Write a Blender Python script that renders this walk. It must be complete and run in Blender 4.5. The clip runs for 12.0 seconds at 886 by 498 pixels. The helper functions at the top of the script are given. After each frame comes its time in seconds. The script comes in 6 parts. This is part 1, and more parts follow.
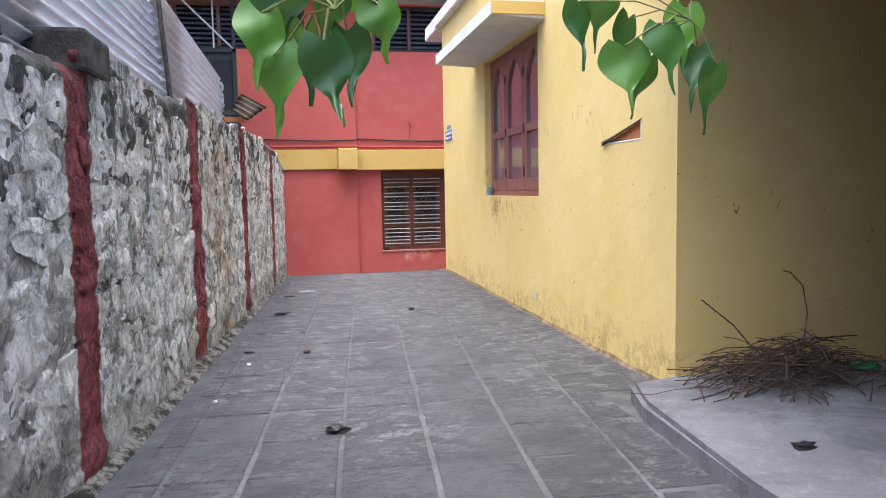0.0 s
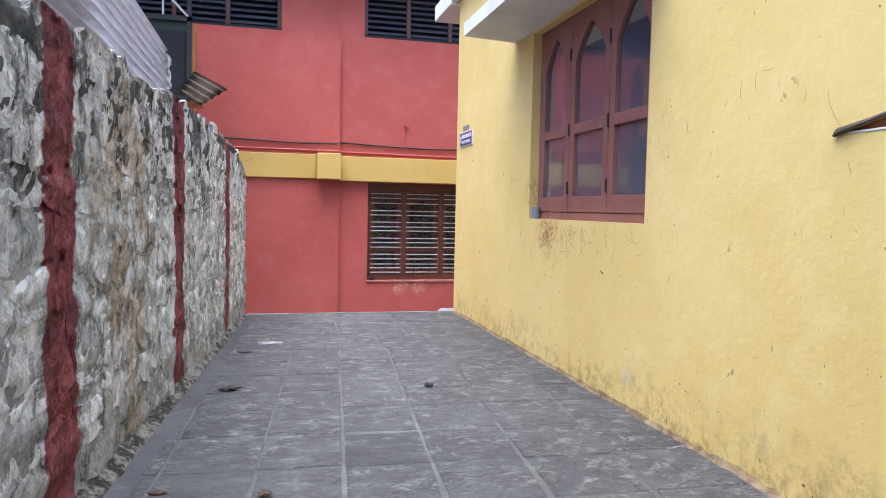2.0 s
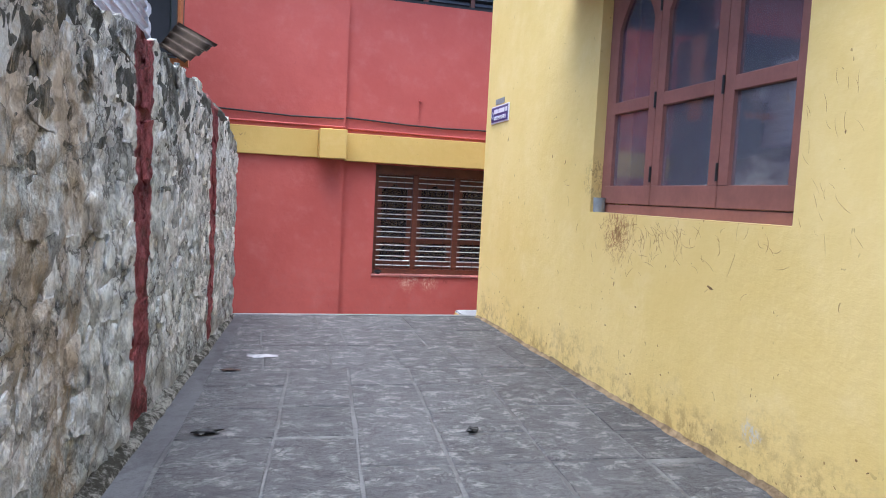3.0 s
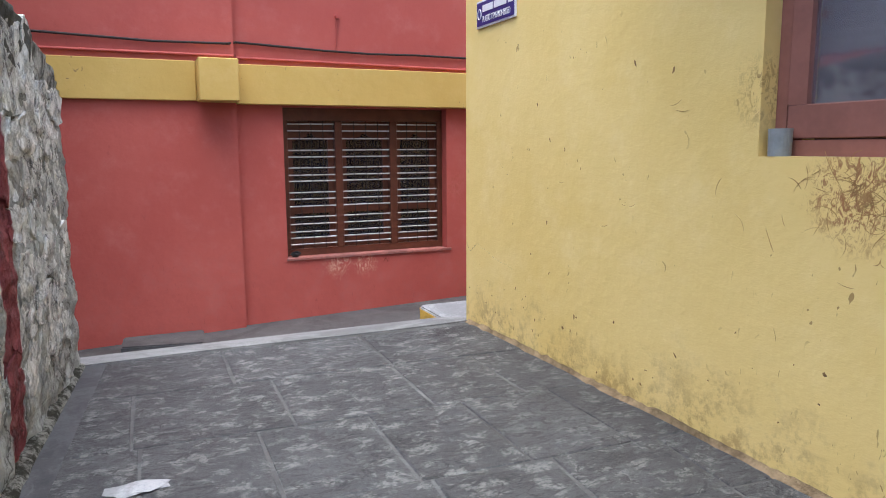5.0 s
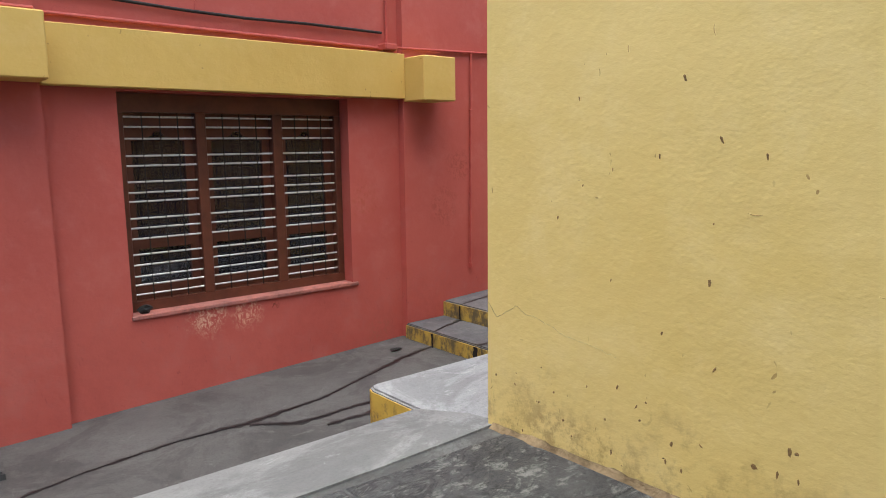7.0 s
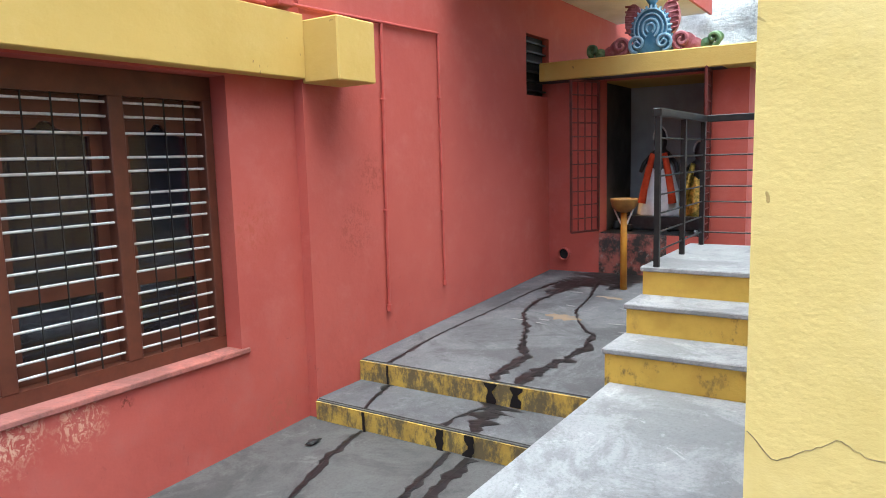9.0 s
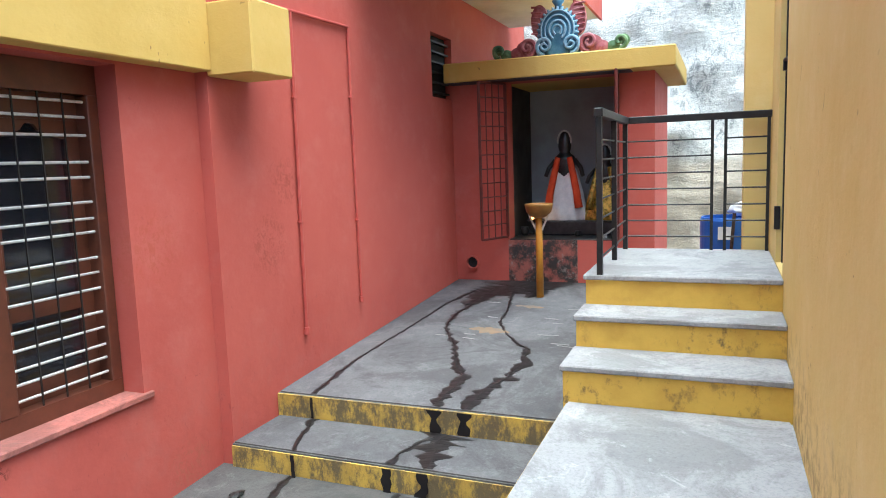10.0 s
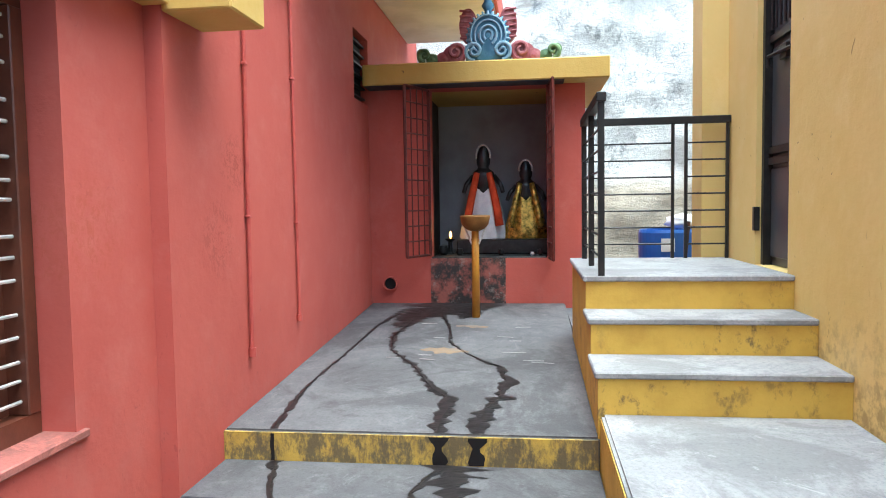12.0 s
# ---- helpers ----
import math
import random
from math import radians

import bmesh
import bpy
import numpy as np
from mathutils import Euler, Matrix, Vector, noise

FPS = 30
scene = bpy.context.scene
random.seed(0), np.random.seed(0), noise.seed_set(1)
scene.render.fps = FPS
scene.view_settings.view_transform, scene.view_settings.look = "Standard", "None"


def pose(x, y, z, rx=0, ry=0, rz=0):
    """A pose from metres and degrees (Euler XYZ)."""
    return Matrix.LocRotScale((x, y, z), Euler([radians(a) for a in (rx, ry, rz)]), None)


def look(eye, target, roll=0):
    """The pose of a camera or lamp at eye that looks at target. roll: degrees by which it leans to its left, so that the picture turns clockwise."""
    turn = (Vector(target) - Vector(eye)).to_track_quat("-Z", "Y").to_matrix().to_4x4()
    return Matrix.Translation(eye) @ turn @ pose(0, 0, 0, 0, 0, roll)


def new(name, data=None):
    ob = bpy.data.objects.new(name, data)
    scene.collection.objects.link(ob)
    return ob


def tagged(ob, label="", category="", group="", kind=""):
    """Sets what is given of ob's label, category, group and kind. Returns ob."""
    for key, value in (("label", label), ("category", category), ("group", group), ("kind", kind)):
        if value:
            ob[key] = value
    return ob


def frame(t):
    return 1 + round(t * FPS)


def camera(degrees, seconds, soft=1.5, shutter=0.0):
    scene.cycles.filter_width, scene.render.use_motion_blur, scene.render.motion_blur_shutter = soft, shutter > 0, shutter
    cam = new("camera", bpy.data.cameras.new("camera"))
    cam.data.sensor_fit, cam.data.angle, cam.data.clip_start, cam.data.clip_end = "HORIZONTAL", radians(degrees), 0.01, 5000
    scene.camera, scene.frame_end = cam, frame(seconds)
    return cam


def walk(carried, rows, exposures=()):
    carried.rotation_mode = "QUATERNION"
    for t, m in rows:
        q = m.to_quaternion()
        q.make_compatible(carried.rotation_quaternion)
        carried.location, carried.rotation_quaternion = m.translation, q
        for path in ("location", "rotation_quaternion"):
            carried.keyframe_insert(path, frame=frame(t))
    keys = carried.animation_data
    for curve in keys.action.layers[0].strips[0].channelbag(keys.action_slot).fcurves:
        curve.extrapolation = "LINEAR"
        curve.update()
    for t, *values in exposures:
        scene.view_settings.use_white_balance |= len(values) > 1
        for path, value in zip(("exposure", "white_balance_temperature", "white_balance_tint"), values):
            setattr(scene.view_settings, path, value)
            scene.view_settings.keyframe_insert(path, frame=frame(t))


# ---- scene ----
cam = camera(64.6, 12.0, soft=1.0)
PATH = [
    (0, (0.063, 0.596, 1.215), (0.457, 2.549, 1.043), -1.1),
    (0.5, (0.123, 1.19, 1.21), (0.425, 3.159, 1.035), -0.5),
    (1, (0.107, 1.815, 1.197), (0.535, 3.763, 1.056), -1.0),
    (1.5, (0.096, 2.429, 1.196), (0.493, 4.384, 1.054), 0.5),
    (2, (0.073, 3.013, 1.186), (0.558, 4.95, 1.073), 1.2),
    (2.5, (0.055, 3.623, 1.197), (0.623, 5.537, 1.09), 1.6),
    (3, (0.059, 4.224, 1.175), (0.565, 6.154, 1.026), 2.9),
    (3.5, (0.05, 4.824, 1.162), (0.704, 6.702, 0.951), 1.2),
    (3.7, (0.054, 5.08, 1.116), (0.675, 6.972, 0.929), -0.7),
    (5.3, (0.156, 7.007, 1.166), (1.023, 8.787, 0.879), 0.8),
    (5.5, (0.132, 7.217, 1.148), (1.046, 8.979, 0.905), 1.4),
    (6, (0.181, 7.781, 1.183), (1.22, 9.462, 0.876), 0.3),
    (6.5, (0.222, 8.305, 1.199), (1.338, 9.935, 0.888), -1.0),
    (7, (0.182, 8.78, 1.193), (1.454, 10.295, 0.9), -0.7),
    (7.2, (0.294, 8.987, 1.204), (1.59, 10.479, 0.899), -1.9),
    (8.8, (0.658, 10.489, 1.101), (2.292, 11.611, 0.829), -2.7),
    (9, (0.708, 10.638, 1.1), (2.375, 11.714, 0.844), -1.5),
    (9.5, (0.814, 10.929, 1.106), (2.63, 11.728, 0.855), -2.7),
    (10, (0.888, 11.182, 1.091), (2.731, 11.917, 0.845), -2.0),
    (10.5, (1.003, 11.459, 1.056), (2.892, 12.078, 0.838), -1.7),
    (11, (1.06, 11.755, 0.979), (2.977, 12.271, 0.732), -1.2),
    (11.5, (1.177, 11.978, 0.844), (3.117, 12.451, 0.725), -4.1),
    (12, (1.211, 12.179, 0.794), (3.192, 12.429, 0.671), -0.9),
]
EXPOSURE = [(0, 1.67, 5650, 11), (3.5, 1.5, 5250, 7), (7, 1.13, 5900, 1), (9, 1.8, 5400, -6), (12, 2.11, 5350, -8)]
walk(cam, [(t, look(eye, target, roll)) for t, eye, target, roll in PATH], EXPOSURE)

# ---- light ----
world = bpy.data.worlds.new("overcast_sky")
scene.world = world
world.use_nodes = True
wn = world.node_tree
sky = wn.nodes.new("ShaderNodeTexSky")
sky.sky_type = "NISHITA"
sky.sun_disc = False
SUN_UP, SUN_ROUND = 78.0, 228.0
sky.sun_elevation, sky.sun_rotation = radians(SUN_UP), radians(SUN_ROUND)
sky.air_density, sky.dust_density, sky.ozone_density = 1.0, 7.0, 1.0
wn.links.new(sky.outputs[0], wn.nodes["Background"].inputs[0])
wn.nodes["Background"].inputs[1].default_value = 0.15
sun = new("sun", bpy.data.lights.new("sun", "SUN"))
sun.data.energy, sun.data.angle, sun.data.color = 1.2, radians(70), (1.0, 0.97, 0.93)
sa, se = radians(SUN_ROUND), radians(SUN_UP)
sun.matrix_world = look((0, 0, 30), (-math.sin(sa) * math.cos(se), -math.cos(sa) * math.cos(se), 30 - math.sin(se)))


# ---- materials ----
class Nodes:
    """A small builder of shader nodes."""

    def __init__(self, name):
        self.m = bpy.data.materials.new(name)
        self.m.use_nodes = True
        self.t = self.m.node_tree
        self.b = self.t.nodes["Principled BSDF"]
        self.pos = self.t.nodes.new("ShaderNodeNewGeometry").outputs["Position"]

    def link(self, a, b):
        self.t.links.new(a, b)

    def scaled(self, sx, sy, sz):
        n = self.t.nodes.new("ShaderNodeMapping")
        n.inputs["Scale"].default_value = (sx, sy, sz)
        self.link(self.pos, n.inputs[0])
        return n.outputs[0]

    def noise(self, scale, detail=4.0, rough=0.6, at=None, twist=0.0):
        n = self.t.nodes.new("ShaderNodeTexNoise")
        n.inputs["Scale"].default_value, n.inputs["Detail"].default_value = scale, detail
        n.inputs["Roughness"].default_value, n.inputs["Distortion"].default_value = rough, twist
        self.link(at or self.pos, n.inputs["Vector"])
        return n.outputs["Fac"]

    def cells(self, scale, at=None, feature="F1"):
        n = self.t.nodes.new("ShaderNodeTexVoronoi")
        n.feature = feature
        n.inputs["Scale"].default_value = scale
        self.link(at or self.pos, n.inputs["Vector"])
        return n.outputs["Distance"]

    def step(self, fac, lo, hi):
        n = self.t.nodes.new("ShaderNodeMapRange")
        n.interpolation_type = "SMOOTHSTEP"
        n.inputs["From Min"].default_value, n.inputs["From Max"].default_value = lo, hi
        self.link(fac, n.inputs["Value"])
        return n.outputs[0]

    def math(self, op, a, b):
        n = self.t.nodes.new("ShaderNodeMath")
        n.operation = op
        for k, v in enumerate((a, b)):
            if isinstance(v, (int, float)):
                n.inputs[k].default_value = v
            else:
                self.link(v, n.inputs[k])
        return n.outputs[0]

    def axis(self, k):
        n = self.t.nodes.new("ShaderNodeSeparateXYZ")
        self.link(self.pos, n.inputs[0])
        return n.outputs[k]

    def rand(self):
        return self.t.nodes.new("ShaderNodeObjectInfo").outputs["Random"]

    def island(self):
        return self.t.nodes.new("ShaderNodeNewGeometry").outputs["Random Per Island"]

    def mix(self, fac, a, b, mode="MIX"):
        n = self.t.nodes.new("ShaderNodeMix")
        n.data_type, n.blend_type = "RGBA", mode
        if isinstance(fac, (int, float)):
            n.inputs[0].default_value = fac
        else:
            self.link(fac, n.inputs[0])
        for k, v in ((6, a), (7, b)):
            if isinstance(v, tuple):
                n.inputs[k].default_value = (*v, 1)
            else:
                self.link(v, n.inputs[k])
        return n.outputs[2]

    def bump(self, height, strength=0.3, depth=0.01):
        n = self.t.nodes.new("ShaderNodeBump")
        n.inputs["Strength"].default_value, n.inputs["Distance"].default_value = strength, depth
        self.link(height, n.inputs["Height"])
        if self.b.inputs["Normal"].links:
            self.link(self.b.inputs["Normal"].links[0].from_socket, n.inputs["Normal"])
        self.link(n.outputs[0], self.b.inputs["Normal"])

    def done(self, colour, rough=0.8, metal=0.0, spec=0.3):
        if isinstance(colour, tuple):
            self.b.inputs["Base Color"].default_value = (*colour, 1)
        else:
            self.link(colour, self.b.inputs["Base Color"])
        if isinstance(rough, (int, float)):
            self.b.inputs["Roughness"].default_value = rough
        else:
            self.link(rough, self.b.inputs["Roughness"])
        self.b.inputs["Metallic"].default_value = metal
        self.b.inputs["Specular IOR Level"].default_value = spec
        return self.m


def simple(name, c1, c2, scale=8.0, rough=0.7, bump=0.15, fine=90.0, metal=0.0, spec=0.3, depth=0.004):
    n = Nodes(name)
    col = n.mix(n.step(n.noise(scale), 0.35, 0.7), c1, c2)
    col = n.mix(n.math("MULTIPLY", n.noise(fine, 2), 0.35), col, tuple(v * 0.6 for v in c1))
    n.bump(n.noise(fine, 3), bump, depth)
    return n.done(col, rough, metal, spec)


def painted_plaster(name, main, deep, pale, grime, splash=0.3, spots=(), along=1, ridges=0.11):
    """Distempered wall: brushed colour, pale patches, scuffs and grime of its own."""
    n = Nodes(name)
    col = n.mix(n.step(n.noise(0.9, 5), 0.3, 0.75), main, deep)
    col = n.mix(n.math("MULTIPLY", n.step(n.noise(3.5, 6, 0.7), 0.45, 0.8), 0.45), col, pale)
    streak = n.noise(5.0, 5, 0.7, n.scaled(1, 1, 0.12))
    col = n.mix(n.math("MULTIPLY", n.step(streak, 0.58, 0.85), 0.3), col, deep)
    chips = n.math("MULTIPLY", n.step(n.noise(42, 2, 0.5, n.scaled(1, 1, 0.38), 1.2), 0.69, 0.74), n.step(n.math("ADD", n.noise(1.6, 3), n.math("MULTIPLY", n.axis(2), -0.25)), 0.36, 0.56))
    col = n.mix(n.math("MULTIPLY", chips, 0.6 if along else 0.25), col, grime)
    nick = n.math("MULTIPLY", n.step(n.noise(15, 1, 0.5, n.scaled(1, 1, 0.7), 2.2), 0.735, 0.76), n.step(n.noise(2.3, 2), 0.47, 0.6))
    col = n.mix(n.math("MULTIPLY", nick, 0.75 if along else 0.15), col, grime)
    foot = n.math("MULTIPLY", n.step(n.math("ADD", n.axis(2), n.math("MULTIPLY", n.noise(3.0, 6, 0.75), -0.9)), -0.1, -0.5), n.step(n.noise(14, 5, 0.7), 0.42, 0.62))
    col = n.mix(n.math("MULTIPLY", foot, splash), col, grime)
    for (sy, sz), reach, tint, amount in spots:
        d = n.math("SQRT", n.math("ADD", n.math("POWER", n.math("SUBTRACT", n.axis(along), sy), 2.0), n.math("POWER", n.math("SUBTRACT", n.axis(2), sz), 2.0)), 0.0)
        near = n.math("MULTIPLY", n.step(n.math("ADD", n.math("DIVIDE", d, reach * 1.5), n.math("MULTIPLY", n.noise(11, 6, 0.75), 0.9)), 1.25, 0.7), n.step(n.noise(30, 7, 0.8, n.scaled(1, 1, 0.7), 1.5), 0.49, 0.56))
        col = n.mix(n.math("MULTIPLY", near, amount), col, tint)
    n.bump(n.noise(4, 4, 0.6), 0.35, 0.02)
    n.bump(n.noise(24, 5, 0.65, n.scaled(0.8, 0.8, 1.5), 0.8), ridges, 0.005)
    n.bump(n.noise(70, 5, 0.7, n.scaled(0.8, 0.8, 1.6)), 0.25, 0.003)
    return n.done(col, n.math("ADD", n.math("MULTIPLY", n.noise(4), 0.2), 0.6), 0, 0.3)


M_YELLOW = painted_plaster("yellow_distemper", (0.74, 0.565, 0.225), (0.68, 0.50, 0.165), (0.80, 0.645, 0.32), (0.24, 0.14, 0.05), 0.6, (((8.12, 1.02), 0.2, (0.25, 0.09, 0.04), 0.85), ((8.5, 1.35), 0.14, (0.22, 0.12, 0.04), 0.5), ((6.8, 0.2), 0.07, (0.5, 0.5, 0.48), 0.85)))
SCUFFS = (((4.24, 0.66), 0.2, (0.26, 0.055, 0.035), 0.5), ((4.42, 1.0), 0.16, (0.24, 0.05, 0.03), 0.55), ((3.42, 0.72), 0.22, (0.36, 0.08, 0.035), 0.4), ((2.36, -0.03), 0.13, (0.72, 0.42, 0.3), 0.8), ((2.05, -0.02), 0.15, (0.72, 0.45, 0.33), 0.8), ((2.58, -0.01), 0.04, (0.12, 0.025, 0.02), 0.9), ((3.55, -0.38), 0.16, (0.36, 0.1, 0.07), 0.7))
M_RED = painted_plaster("red_distemper", (0.47, 0.106, 0.084), (0.415, 0.083, 0.066), (0.52, 0.17, 0.145), (0.15, 0.035, 0.035), 0.08, SCUFFS, 0, 0.08)
M_BAND = painted_plaster("ochre_band_paint", (0.62, 0.42, 0.12), (0.55, 0.36, 0.09), (0.68, 0.49, 0.19), (0.2, 0.12, 0.05), 0.1)
M_CANOPY = painted_plaster("dirty_ochre_canopy_paint", (0.52, 0.36, 0.10), (0.45, 0.29, 0.07), (0.58, 0.43, 0.16), (0.12, 0.08, 0.04), 0.1)
M_WHITE = simple("white_limewash", (0.78, 0.77, 0.72), (0.66, 0.65, 0.6), 3, 0.8, 0.2)
M_FRAME = simple("pinkish_brown_window_paint", (0.29, 0.125, 0.10), (0.23, 0.10, 0.08), 5, 0.5, 0.1, 40)
M_WOOD = simple("dark_red_wood_varnish", (0.13, 0.04, 0.022), (0.08, 0.025, 0.015), 7, 0.4, 0.15, 60, 0, 0.5)
M_DARKMETAL = simple("black_painted_steel", (0.018, 0.018, 0.02), (0.03, 0.028, 0.027), 20, 0.45, 0.1, 120, 0.3, 0.5)
M_LOUVRE = simple("dusty_blue_grey_louvre_glass", (0.07, 0.078, 0.105), (0.1, 0.108, 0.135), 5, 0.3, 0.05, 80, 0, 0.5)
M_ROD = simple("white_painted_rod", (0.76, 0.75, 0.72), (0.55, 0.54, 0.52), 30, 0.4, 0.1, 150, 0.2, 0.5)
M_PVC = simple("grey_plastic", (0.27, 0.29, 0.30), (0.2, 0.21, 0.22), 12, 0.45)
# Near-black colour stands in for the shade inside rooms and openings.
M_DARK = simple("unlit_inside_black", (0.03, 0.03, 0.035), (0.02, 0.02, 0.02), 3, 0.9)
M_CABLE = simple("black_cable", (0.015, 0.015, 0.015), (0.03, 0.03, 0.03), 40, 0.5)
M_CONDUIT = simple("red_painted_conduit", (0.5, 0.10, 0.08), (0.42, 0.07, 0.06), 12, 0.5)
M_NEARBLACK = simple("near_black_plaster", (0.035, 0.037, 0.045), (0.09, 0.09, 0.1), 3, 0.7, 0.3, 50)
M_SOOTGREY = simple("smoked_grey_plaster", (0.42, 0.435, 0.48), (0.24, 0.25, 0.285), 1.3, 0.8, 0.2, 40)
M_BLUEDRUM = simple("blue_plastic", (0.02, 0.09, 0.38), (0.03, 0.12, 0.42), 6, 0.4, 0.05, 80, 0, 0.5)
M_TWIG = simple("dry_twig_bark", (0.05, 0.032, 0.027), (0.11, 0.07, 0.055), 30, 0.85, 0.3, 150)
M_GREENPLASTIC = simple("green_plastic", (0.04, 0.35, 0.08), (0.06, 0.42, 0.12), 10, 0.35)
M_CLOTHWHITE = simple("white_cloth", (0.78, 0.78, 0.8), (0.65, 0.66, 0.7), 14, 0.9, 0.4, 60)
M_ORANGE = simple("orange_cloth", (0.75, 0.09, 0.03), (0.6, 0.06, 0.02), 14, 0.85, 0.4, 60)
M_GOLD = simple("gold_brocade", (0.9, 0.62, 0.13), (0.07, 0.09, 0.02), 26, 0.28, 0.6, 50, 0.75, 0.5, 0.012)
M_IDOL = simple("black_oiled_stone", (0.012, 0.012, 0.014), (0.03, 0.03, 0.032), 20, 0.35, 0.3, 60, 0, 0.5)
M_POST = simple("turmeric_yellow_paint", (0.5, 0.23, 0.025), (0.4, 0.17, 0.02), 12, 0.5)
M_BLUE = simple("blue_stucco_paint", (0.06, 0.16, 0.27), (0.13, 0.28, 0.40), 12, 0.6, 0.3)
M_PALEBLUE = simple("pale_blue_stucco_paint", (0.28, 0.42, 0.55), (0.16, 0.3, 0.42), 12, 0.6, 0.3)
M_PINK = simple("pink_stucco_paint", (0.27, 0.07, 0.085), (0.42, 0.19, 0.2), 12, 0.6, 0.3)
M_GREEN = simple("green_stucco_paint", (0.06, 0.12, 0.055), (0.2, 0.3, 0.15), 12, 0.6, 0.3)
M_SIGNBLUE = simple("blue_enamel", (0.02, 0.025, 0.16), (0.03, 0.035, 0.2), 20, 0.3, 0.03, 90, 0, 0.5)
M_SIGNWHITE = simple("white_enamel", (0.8, 0.8, 0.82), (0.7, 0.7, 0.74), 20, 0.35, 0.03)
M_TIN = simple("galvanised_tin", (0.84, 0.85, 0.87), (0.68, 0.7, 0.72), 5, 0.32, 0.1, 60, 0.35, 0.5)
M_ASBESTOS = simple("brown_weathered_sheet", (0.16, 0.12, 0.09), (0.09, 0.07, 0.055), 8, 0.9, 0.3)
M_BRICK = simple("raw_orange_brick", (0.52, 0.20, 0.08), (0.42, 0.15, 0.06), 16, 0.9, 0.4)
M_BOWL = simple("oiled_brown_wood", (0.27, 0.13, 0.03), (0.18, 0.08, 0.02), 12, 0.5)
M_SOIL = simple("dark_soil", (0.06, 0.055, 0.045), (0.035, 0.037, 0.028), 12, 0.95, 0.6, 60)


def cement(name, a, b, c, spots=0.35):
    n = Nodes(name)
    col = n.mix(n.step(n.noise(1.3, 6, 0.65), 0.3, 0.7), a, b)
    col = n.mix(n.math("MULTIPLY", n.step(n.noise(9, 6, 0.75), 0.48, 0.75), spots), col, c)
    col = n.mix(n.math("MULTIPLY", n.step(n.noise(3.2, 8, 0.78, None, 0.4), 0.5, 0.68), 0.4), col, tuple(v * 0.6 for v in a))
    col = n.mix(n.math("MULTIPLY", n.step(n.noise(1.3, 8, 0.75, None, 1.0), 0.46, 0.58), 0.6), col, tuple(v * 0.5 for v in a))
    col = n.mix(n.math("MULTIPLY", n.step(n.noise(5, 9, 0.8, None, 1.0), 0.56, 0.66), 0.45), col, tuple(min(1, v * 1.55) for v in b))
    col = n.mix(n.math("MULTIPLY", n.step(n.noise(70, 5, 0.75), 0.45, 0.7), 0.4), col, tuple(v * 0.4 for v in a))
    n.bump(n.noise(12, 6, 0.7), 0.25, 0.008)
    n.bump(n.noise(130, 3), 0.25, 0.003)
    return n.done(col, n.math("ADD", n.math("MULTIPLY", n.noise(6, 4), 0.3), 0.5), 0, 0.35)


M_CEMENT = cement("pale_cement", (0.32, 0.322, 0.338), (0.38, 0.382, 0.40), (0.25, 0.25, 0.26))
M_CEMENTDARK = cement("grey_cement_floor", (0.092, 0.091, 0.099), (0.142, 0.14, 0.148), (0.21, 0.208, 0.216), 0.5)
M_SILL = cement("dirty_red_sill_paint", (0.36, 0.15, 0.13), (0.47, 0.15, 0.12), (0.2, 0.15, 0.14), 0.6)
M_KERB = cement("worn_kerb_cement", (0.2, 0.2, 0.205), (0.265, 0.265, 0.27), (0.12, 0.12, 0.12), 0.5)
M_STREET = cement("worn_lane_cement", (0.078, 0.075, 0.076), (0.112, 0.108, 0.108), (0.075, 0.07, 0.07))
M_GUTTER = cement("stained_cement_strip", (0.07, 0.07, 0.076), (0.105, 0.105, 0.11), (0.055, 0.055, 0.055), 0.6)
M_SLAB = cement("stained_slab_cement", (0.15, 0.15, 0.158), (0.2, 0.2, 0.21), (0.27, 0.27, 0.28), 0.6)
M_CHAJJA = cement("weathered_concrete", (0.5, 0.5, 0.48), (0.4, 0.4, 0.38), (0.25, 0.24, 0.22))


